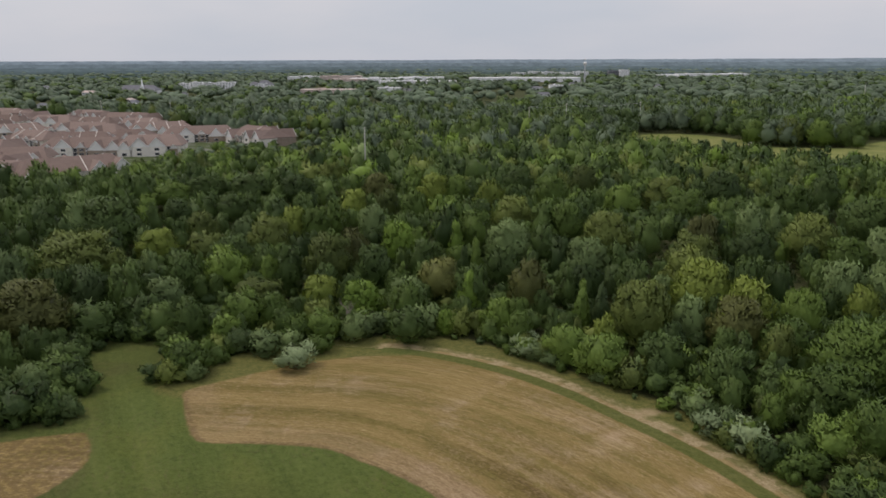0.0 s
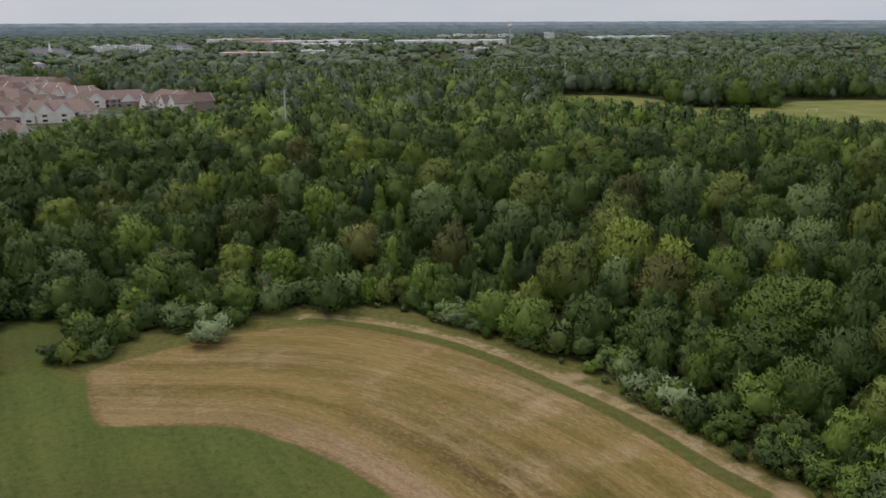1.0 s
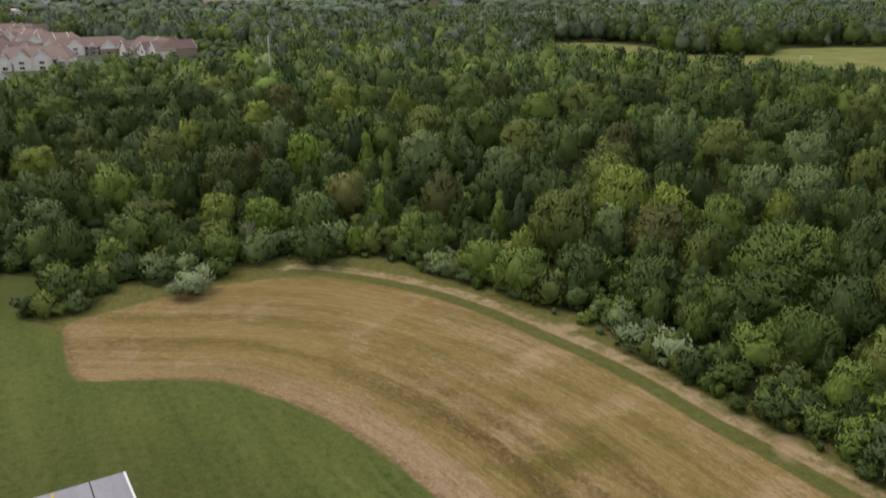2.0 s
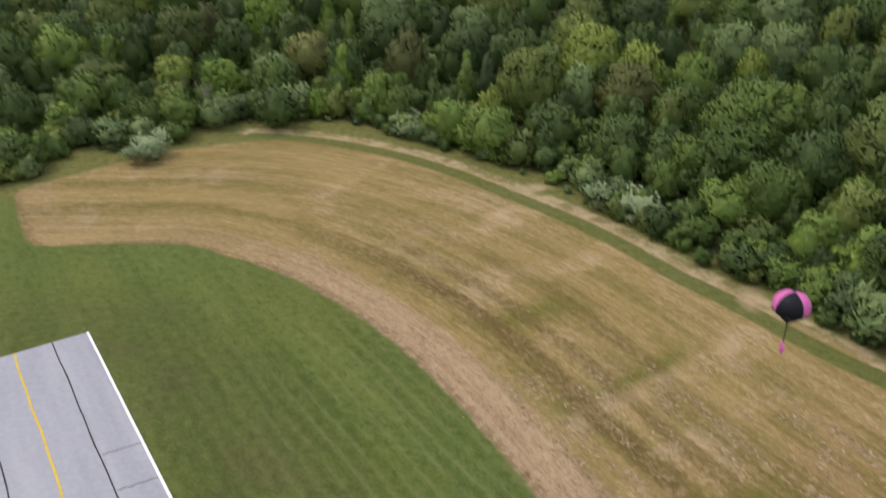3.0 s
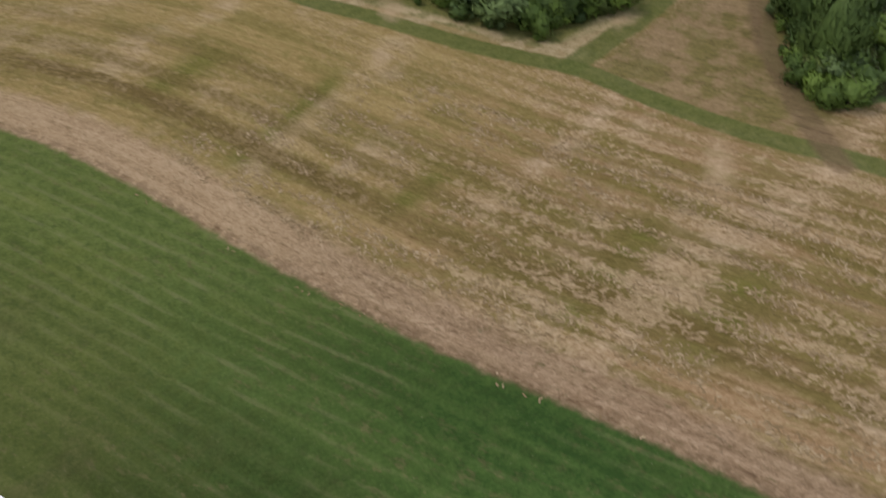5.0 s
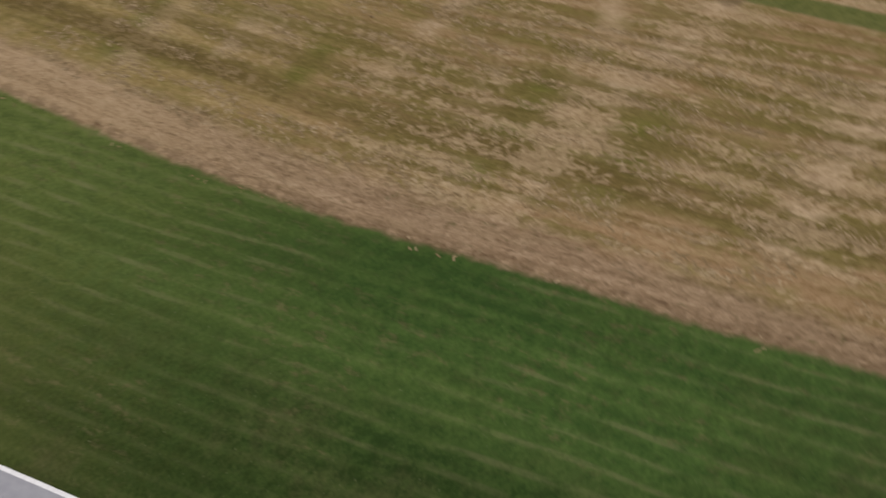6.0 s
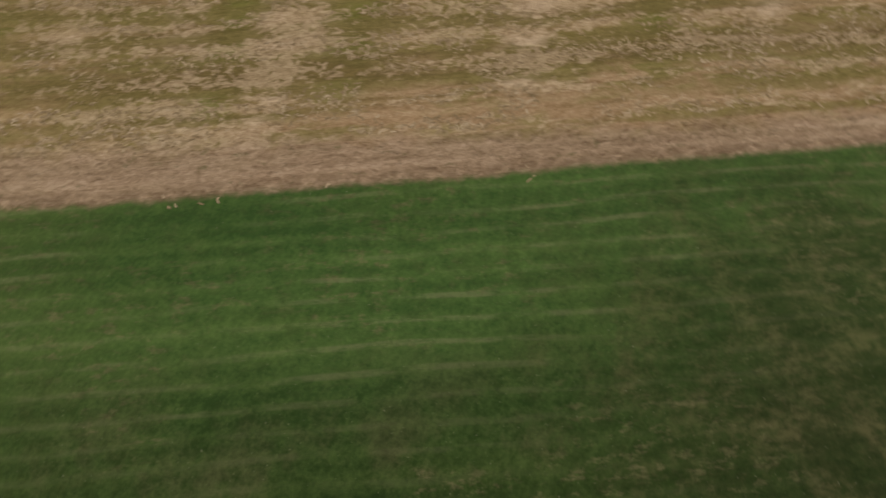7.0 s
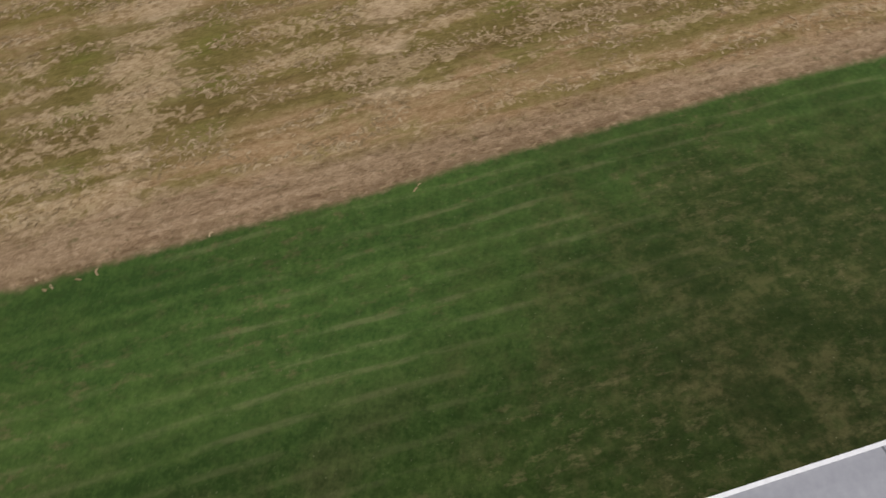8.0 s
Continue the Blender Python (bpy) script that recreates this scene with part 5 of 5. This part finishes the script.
                    for px in (gx - 1.3, gx + 1.3):
                        box(bm, px - 0.12, y - 0.12, fz - 0.2, px + 0.12, y + 0.12, fz + 2.4)
                    box(bm, gx - 1.3, y - 0.05, fz + 0.85, gx + 1.3, y + 0.05, fz + 1.0)
                    part("railing", bm, TRIM, deck, "white posts and rail")
    return tagged(root, "long row of cream townhouses with brown hipped roofs", "townhouses", "townhouses beside the wood")


HOUSES = [((-224, 392), (-199, 388)), ((-198, 380), (-162, 408)), ((-247, 452), (-219, 456)), ((-241, 509), (-203, 511)), ((-200, 513), (-164, 514)), ((-298, 576), (-265, 560)),
          ((-258, 556), (-226, 548)), ((-351, 712), (-318, 709)), ((-312, 700), (-281, 706)), ((-371, 824), (-310, 777)), ((-425, 793), (-373, 765)),
          ((-240, 640), (-200, 642)), ((-198, 592), (-156, 606)), ((-149, 588), (-107, 562)), ((-345, 616), (-312, 640)), ((-300, 645), (-262, 640)),
          ((-285, 500), (-262, 480)), ((-395, 690), (-362, 668)), ((-330, 560), (-305, 540)), ((-270, 610), (-240, 604)), ((-460, 850), (-425, 838)), ((-225, 575), (-205, 566)),
          ((-238, 412), (-212, 400)), ((-330, 500), (-300, 490)), ((-380, 590), (-352, 600)), ((-300, 745), (-262, 735)), ((-410, 740), (-375, 728)), ((-268, 690), (-232, 684))]
models = {}
for k, ((ax, ay), (bx, by)) in enumerate(HOUSES):
    ln, turn = math.hypot(bx - ax, by - ay), math.degrees(math.atan2(by - ay, bx - ax))
    size = 30 if ln < 29 else 38 if ln < 38 else 50
    m = pose((ax + bx) / 2, (ay + by) / 2, 0, 0, 0, turn + (0, 26, 0, -20, 8)[k % 5] * (k > 3))
    key = size, k % 3
    if key in models:
        copy_thing(models[key], m)
    else:
        models[key] = townhouse("townhouse_row", size, (20, 23, 21)[k % 3], (5.4, 5.8, 5.0)[k % 3], {30: 3, 38: 4, 50: 5}[size], size + k % 3)
        models[key].matrix_basis = m

# ---------------------------------------------------------------- far buildings and masts
PALE = plain("pale_panels", (0.84, 0.83, 0.84), 0.7, 0.1, 0.05)
PINK = plain("pinkish_roofing", (0.66, 0.54, 0.49), 0.8, 0.15, 0.03)
WHITE = plain("white_walls", (0.93, 0.93, 0.93), 0.7, 0.06, 0.05)
SLATE = plain("grey_roofing", (0.20, 0.20, 0.22), 0.8, 0.2, 0.05)


def block(name, x, y, long, deep, high, wall, roof, floors, bays, label, category, turn=0.0, pitched=False):
    """A far building: walls, roof with parapet, rows of windows."""
    high *= 0.8 if y > 1400 else 1.0
    root = tagged(new(name), label, category, "buildings of the far town")
    bm = bmesh.new()
    box(bm, -long / 2, -deep / 2, -6, long / 2, deep / 2, high)
    part("wall", bm, wall, root)
    bm = bmesh.new()
    if pitched:
        gable_roof(bm, -long / 2, -deep / 2, long / 2, deep / 2, high, deep * 0.3, deep * 0.3)
    else:
        box(bm, -long / 2 - 0.4, -deep / 2 - 0.4, high, long / 2 + 0.4, deep / 2 + 0.4, high + 0.9)
        box(bm, -long * 0.2, -deep * 0.2, high + 0.9, -long * 0.05, deep * 0.1, high + 3)
    part("roof", bm, roof, root)
    for f in range(floors):
        for b in range(bays):
            bm = bmesh.new()
            w, h = long / bays, high / floors
            cx, z = -long / 2 + w * (b + 0.5), h * f + h * 0.3 * (floors > 1)
            half, tall = (0.20, 0.36) if floors > 1 else (0.10, 0.26)
            box(bm, cx - w * half, -deep / 2 - 0.12, z, cx + w * half, -deep / 2 - 0.02, z + h * tall)
            part("window", bm, GLASS_SHADE, root)
    root.matrix_basis = pose(x, y, float(rise(x, y)), 0, 0, turn)
    return root


APT = "white apartment block beyond the trees"
for x, y, long, high, bays in ((-535, 1728, 22, 14, 4), (-508, 1726, 24, 17, 5), (-478, 1722, 26, 15, 5), (-446, 1718, 36, 17, 6)):
    block("apartment_block", x, y, long, 18, high, WHITE, PALE, 4, bays, APT, "apartment block")
for x, y, long, high in ((-385, 1705, 18, 12), (-366, 1712, 22, 16), (-352, 1700, 14, 11)):
    block("apartment_block", x, y, long, 16, high, WHITE, SLATE, 3, 4, "white gabled apartment house among trees", "apartment block", pitched=True)
for x, y, long, deep, high, roof in ((-395, 2560, 150, 60, 11, PALE), (-300, 2480, 120, 70, 14, PINK), (-170, 2330, 170, 80, 10, PALE), (-245, 2200, 90, 60, 11, PINK),
                                     (-60, 2360, 130, 70, 12, PALE), (-60, 2060, 190, 60, 8, PALE), (-205, 1500, 95, 50, 7, PINK), (-97, 1535, 42, 30, 9, PALE)):
    block("store", x, y, long, deep, high, WHITE if roof is PALE else PINK, roof, 1, 6, "long flat-roofed store building far off", "store")
block("warehouse", 215, 2200, 285, 90, 13, WHITE, PALE, 1, 12, "very long white warehouse with a tan fascia", "warehouse")
for x, long, high in ((255, 45, 20), (305, 35, 24), (352, 40, 22), (405, 50, 20), (462, 48, 23)):
    block("apartment_block", x, 2790, long, 30, high - 3, WHITE, PALE, 4, 6, "white apartment block on the far rise", "apartment block")
block("office_tower", 553, 2700, 34, 25, 25, SLATE, SLATE, 6, 5, "grey office building far off", "office building")
block("office_tower", 585, 2690, 30, 25, 28, WHITE, PALE, 6, 5, "white office building far off", "office building")
for x, y, long, high in ((705, 2600, 60, 11), (770, 2580, 90, 14), (850, 2620, 110, 12), (925, 2640, 80, 13)):
    block("warehouse", x, y, long, 60, high, WHITE, PALE, 1, 8, "white warehouse among far trees", "warehouse")
block("store", 217, 1590, 26, 20, 11, WHITE, PALE, 1, 3, "small white store beyond the trees", "store")
block("chapel", -548, 1505, 70, 30, 7, PALE, SLATE, 1, 8, "low grey-roofed church hall beside a steeple", "church", pitched=True)
for x, y, turn in ((-122, 735, 10), (-95, 745, -15), (-210, 900, 0), (-225, 880, 30), (10, 560, 20), (22, 575, -10), (60, 545, 5), (470, 640, 0), (-285, 905, 15)):
    block("house", x, y, 16, 10, 5.5, WHITE, SLATE, 2, 4, "small white house with a grey roof among trees", "house", turn, True)


villa = random.Random(31)
for k in range(18):
    y = villa.uniform(1000, 2300)
    x = villa.uniform(-0.58, 0.30) * y
    block("house", x, y, villa.choice([12, 16, 22]), 10, villa.uniform(4, 6), WHITE, villa.choice([SLATE, SLATE, PINK]), 2, 4, "pale house among the far trees", "house", villa.uniform(-25, 25), True)


def steeple(x, y):
    root = tagged(new("steeple"), "white church steeple with a pointed spire", "steeple")
    bm = bmesh.new()
    box(bm, -2.5, -2.5, 0, 2.5, 2.5, 13)
    part("tower", bm, WHITE, root)
    bm = bmesh.new()
    tube(bm, (0, 0, 13), (0, 0, 27), 2.6, 0.1, 8)
    part("spire", bm, WHITE, root)
    root.matrix_basis = pose(x, y, 0)


steeple(-536, 1485)
METAL = plain("galvanised_steel", (0.55, 0.56, 0.58), 0.5, 0.15, 2, metal=0.4)
WOODPOLE = plain("weathered_pole", (0.62, 0.59, 0.54), 0.9, 0.25, 2)


def pole(x, y, high, r, wood=True, arms=1):
    root = tagged(new("utility_pole"), "pale weathered utility pole rising from the trees" if wood else "tall grey steel mast with a top ring", "pole")
    bm = bmesh.new()
    tube(bm, (0, 0, -0.5), (0, 0, high), r, r * 0.7, 8)
    part("shaft", bm, WOODPOLE if wood else METAL, root)
    for k in range(arms):
        bm = bmesh.new()
        w = 1.3 if wood else 2.6
        box(bm, -w, -0.12, high - 0.9 - k * 1.2, w, 0.12, high - 0.65 - k * 1.2)
        part("crossarm", bm, WOODPOLE if wood else METAL, root)
    root.matrix_basis = pose(x, y, 0, 0, 0, 20)


pole(-38, 400, 25, 0.38, arms=0)
pole(96, 640, 24, 0.25)
pole(66, 628, 22, 0.25)
pole(160, 668, 24, 0.25)
for (ax, ay), (bx, by) in (((66, 628), (96, 640)), ((96, 640), (160, 668))):
    bm = bmesh.new()
    pts = [Vector((ax + (bx - ax) * k / 8, ay + (by - ay) * k / 8, 22.5 - 6 * (k / 8) * (1 - k / 8))) for k in range(9)]
    for p, q in zip(pts, pts[1:]):
        tube(bm, p, q, 0.07, 0.07, 4)
    tagged(part("power_line", bm, METAL), "sagging power line between utility poles", "cable")


def water_tower(x, y):
    root = tagged(new("water_tower"), "white ball-topped water tower on a slim stem", "water tower")
    bm = bmesh.new()
    tube(bm, (0, 0, -2), (0, 0, 44), 2.0, 1.3, 10)
    part("stem", bm, METAL, root)
    for z, r in ((47, 4.6), (57, 2.2)):
        bm = bmesh.new()
        bmesh.ops.create_uvsphere(bm, u_segments=16, v_segments=10, radius=r)
        bmesh.ops.translate(bm, verts=bm.verts, vec=(0, 0, z))
        part("tank" if r > 3 else "beacon", bm, TRIM, root)
    root.matrix_basis = pose(x, y, 0)


water_tower(345, 2020)
pole(-250, 760, 20, 0.25)
pole(-330, 800, 20, 0.25)
pole(265, 1590, 18, 0.4, arms=0)
pole(560, 1100, 26, 0.4, arms=0)


def snag(x, y, high, seed):
    """A dead tree: bare forked limbs."""
    rng = random.Random(seed)
    root = tagged(new("dead_tree"), "bare grey dead tree with forked limbs in the wood", "tree")
    bm = bmesh.new()
    tube(bm, (0, 0, -0.3), (0.1, 0, high * 0.5), 0.20, 0.15, 7)
    tube(bm, (0.1, 0, high * 0.5), (-0.1, 0.1, high), 0.15, 0.05, 6)
    part("trunk", bm, DEADWOOD, root)
    for k in range(9):
        z = high * rng.uniform(0.4, 0.92)
        a, ln = rng.uniform(0, math.tau), high * rng.uniform(0.12, 0.24)
        e = Vector((ln * math.cos(a), ln * math.sin(a), z + ln * rng.uniform(0.5, 1.2)))
        bm = bmesh.new()
        tube(bm, (0, 0, z), e, 0.075, 0.04, 5)
        for j in range(2):
            tube(bm, e * 0.7 + Vector((0, 0, z * 0.3)), e + Vector((rng.uniform(-0.8, 0.8), rng.uniform(-0.8, 0.8), rng.uniform(0.3, 1.1))), 0.04, 0.015, 4)
        part("limb", bm, DEADWOOD, root)
    root.matrix_basis = pose(x, y, 0)


DEADWOOD = plain("dead_wood", (0.24, 0.21, 0.17), 0.9, 0.25, 2)
snag(-20, 161.5, 7.5, 3)


def goal(x, y, turn):
    root = tagged(new("football_goal"), "white-framed football goal on the far meadow", "goal")
    for name, a, b in (("post", (-3.66, 0, 0), (-3.66, 0, 2.44)), ("post", (3.66, 0, 0), (3.66, 0, 2.44)), ("crossbar", (-3.72, 0, 2.44), (3.72, 0, 2.44)),
                       ("stay", (-3.66, 0, 2.4), (-3.66, 2, 0)), ("stay", (3.66, 0, 2.4), (3.66, 2, 0))):
        bm = bmesh.new()
        tube(bm, a, b, 0.12, 0.12, 6)
        part(name, bm, TRIM, root)
    root.matrix_basis = pose(x, y, 0, 0, 0, turn)


goal(277, 497, 8)
goal(205, 545, 60)

# ---------------------------------------------------------------- parachute
def cloth(name, color):
    n = Nodes(name, 0.55, 0.3)
    n.bump(n.nz(n.co(), 9, 3), 0.3, 0.02)
    c = n.ramp(n.nz(n.co(), 4, 3), (0.3, tuple(v * 0.85 for v in color)), (0.7, color))
    t = n.t.nodes.new("ShaderNodeBsdfTranslucent")
    n.put(t.inputs["Color"], c)
    mx = n.t.nodes.new("ShaderNodeMixShader")
    mx.inputs[0].default_value = 0.42
    n.done(c)
    n.t.links.new(n.b.outputs[0], mx.inputs[1])
    n.t.links.new(t.outputs[0], mx.inputs[2])
    n.t.links.new(mx.outputs[0], n.t.nodes["Material Output"].inputs["Surface"])
    return n.m


def parachute(x, y, z, turn, lean):
    """Four-gored round canopy, black shroud lines gathered to a cord, pink weight."""
    pink, black = cloth("pink_nylon", (0.96, 0.27, 0.66)), cloth("black_nylon", (0.022, 0.022, 0.030))
    cord = plain("black_cord", (0.02, 0.02, 0.022), 0.8)
    root = tagged(new("parachute"), "pink and black four-panel toy parachute sinking with a pink weight", "parachute")
    R, H, N, M = 0.41, 0.38, 12, 10
    for g in range(4):
        bm = bmesh.new()
        sheets = []
        for lift in (0.0, 0.006):
            grid = []
            for i in range(M + 1):
                u = i / M
                row = []
                for j in range(N + 1):
                    a = math.tau / 4 * (g + j / N)
                    puff = 1 + 0.05 * math.sin(math.pi * j / N) * math.sin(math.pi * min(1, u * 1.2))
                    r = (R + lift) * math.sin(min(1.0, u * 1.02) * math.pi * 0.56) * puff
                    flute = 0.02 * abs(math.sin(math.pi * j / N * 3)) * max(0, u - 0.8) * 5
                    row.append(bm.verts.new((r * math.cos(a), r * math.sin(a), (H + lift) * math.cos(u * math.pi * 0.56) + flute)))
                grid.append(row)
            sheets.append(grid)
        for q, flip in ((sheets[0], True), (sheets[1], False)):
            for i in range(M):
                for j in range(N):
                    f = [q[i][j], q[i + 1][j], q[i + 1][j + 1], q[i][j + 1]]
                    bm.faces.new(f[::-1] if flip else f)
        lo, hi = sheets
        for j in range(N):
            bm.faces.new((lo[M][j], lo[M][j + 1], hi[M][j + 1], hi[M][j]))
        bmesh.ops.remove_doubles(bm, verts=bm.verts, dist=1e-5)
        for f in bm.faces:
            f.smooth = True
        part("panel", bm, black if g % 2 else pink, root, "black nylon panel" if g % 2 else "bright pink nylon panel")
    knot = (0, 0, -0.46)
    for k in range(24):
        a = math.tau * k / 24
        bm = bmesh.new()
        tube(bm, (R * 0.97 * math.cos(a), R * 0.97 * math.sin(a), -0.06), knot, 0.026, 0.008, 5)
        part("shroud_line", bm, cord, root)
    bm = bmesh.new()
    tube(bm, knot, (0, 0, -1.0), 0.014, 0.012, 6)
    part("cord", bm, cord, root)
    bm = bmesh.new()
    bmesh.ops.create_uvsphere(bm, u_segments=12, v_segments=8, radius=1)
    for v in bm.verts:
        v.co = Vector((v.co.x * 0.055, v.co.y * 0.055, v.co.z * 0.16 - 1.12))
    for f in bm.faces:
        f.smooth = True
    part("weight", bm, pink, root, "bright pink weight")
    root.matrix_basis = pose(x, y, z, lean, 0, turn)


parachute(12.6, 25.7, 40.47, 98, 0)

# ---------------------------------------------------------------- open country beyond the wood
for k, (x, y, h, r, species) in enumerate(((212, 555, 18, 8.5, "mid"), (229, 543, 20, 10, "olive"), (247, 537, 19, 9, "mid"), (263, 537, 16, 7, "dark"), (277, 549, 18, 8, "dark"),
                                            (238, 560, 21, 10, "mid"), (258, 556, 20, 9, "mid"), (268, 528, 9, 5, "dark"))):
    tree(x, y, h, r, species, "big" if r > 6.1 else "round", k % 3, 47 * k)
tree(-372, 960, 17, 8, "yellow", "round", 1, 40)
g = np.random.default_rng(11)
count = 4300
yy = 880 + 1900 * g.uniform(0, 1, count) ** 0.8
xx = g.uniform(-0.66, 0.74, count) * yy
belts = np.array([noise.noise(Vector((x * 0.006, y * 0.010, 5))) for x, y in zip(xx, yy)])
keep = belts > -0.42
for bx, by, half in [(o.matrix_basis.translation.x, o.matrix_basis.translation.y, o.children[0].dimensions.x / 2) for o in bpy.data.objects
                     if not o.parent and o.get("group") == "buildings of the far town"]:
    keep &= ~((np.abs(xx - bx * yy / by) < half + 8) & (yy > by - by * 0.07) & (yy < by + 35))
rows = [(x, y, float(rise(x, y)) - 1, h, h * rng.uniform(0.6, 1.1)) for x, y, h in zip(xx[keep], yy[keep], g.uniform(9, 17, keep.sum()))]
# most far belts carry painted haze in the leaf colour
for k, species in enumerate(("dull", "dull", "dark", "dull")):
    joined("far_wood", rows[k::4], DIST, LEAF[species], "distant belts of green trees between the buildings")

count = 2600
yy = 2650 + 1700 * g.uniform(0, 1, count) ** 1.2
xx = g.uniform(-0.62, 0.74, count) * yy
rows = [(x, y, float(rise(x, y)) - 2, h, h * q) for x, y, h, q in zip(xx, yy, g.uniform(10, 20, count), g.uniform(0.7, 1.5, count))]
# leaf colour greyed and blued in place of haze
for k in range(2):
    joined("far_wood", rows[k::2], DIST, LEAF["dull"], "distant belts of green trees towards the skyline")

# ---------------------------------------------------------------- straw left on the cut field
STRAW = Nodes("loose_straw", 0.85, 0.15)
STRAW.done(STRAW.ramp(STRAW.island(), (0.0, (0.20, 0.136, 0.066)), (0.6, (0.31, 0.222, 0.122)), (1.0, (0.44, 0.33, 0.20))))
g = np.random.default_rng(21)
p = np.column_stack([g.uniform(8, 82, 170000), g.uniform(-32, 78, 170000)])
along_row, off_edge = along(p, ROWS_ALONG)
thick = np.array([noise.noise(Vector((a * 0.016, d * 0.42, 2))) * 0.7 + noise.noise(Vector((a * 0.22, d * 0.5, 7))) * 0.9 for a, d in zip(along_row, off_edge)])
thick += 0.12 * np.cos((off_edge - 4.8) * math.tau / 3.1)
keep = (off_edge > 3.2) & (off_edge < 30) & (signed(p, STUBBLE) > 0.5) & (thick + g.uniform(-0.22, 0.22, len(p)) > 0.16)
keep |= (off_edge > -0.7) & (off_edge < 0.6) & (g.uniform(0, 1, len(p)) < 0.10) & (thick > 0.1)
p = p[keep][:8000]
V, F = [], []
ahead = math.atan2(RUN_DIR[1], RUN_DIR[0])
for k, (x, y) in enumerate(p):
    a = ahead + g.normal() * 0.9
    ln, wd, hi = g.uniform(0.15, 0.55), g.uniform(0.03, 0.10), g.uniform(0.01, 0.05)
    for i in range(3):
        bend = 0.10 * math.sin(i * 1.7 + k)
        cx, cy = x + math.cos(a) * ln * (i / 2 - 0.5) - math.sin(a) * bend, y + math.sin(a) * ln * (i / 2 - 0.5) + math.cos(a) * bend
        z = 0.015 + hi * math.sin(math.pi * i / 2)
        V += [(cx - math.sin(a) * wd, cy + math.cos(a) * wd, z), (cx + math.sin(a) * wd, cy - math.cos(a) * wd, z + 0.01)]
    F += [(6 * k + 2 * i, 6 * k + 2 * i + 1, 6 * k + 2 * i + 3, 6 * k + 2 * i + 2) for i in range(2)]
me = mesh_of("straw", np.array(V), np.array(F))
me.materials.append(STRAW.m)
tagged(new("straw", me), "pale loose straw wisps left on the stubble", "straw", kind="stuff")
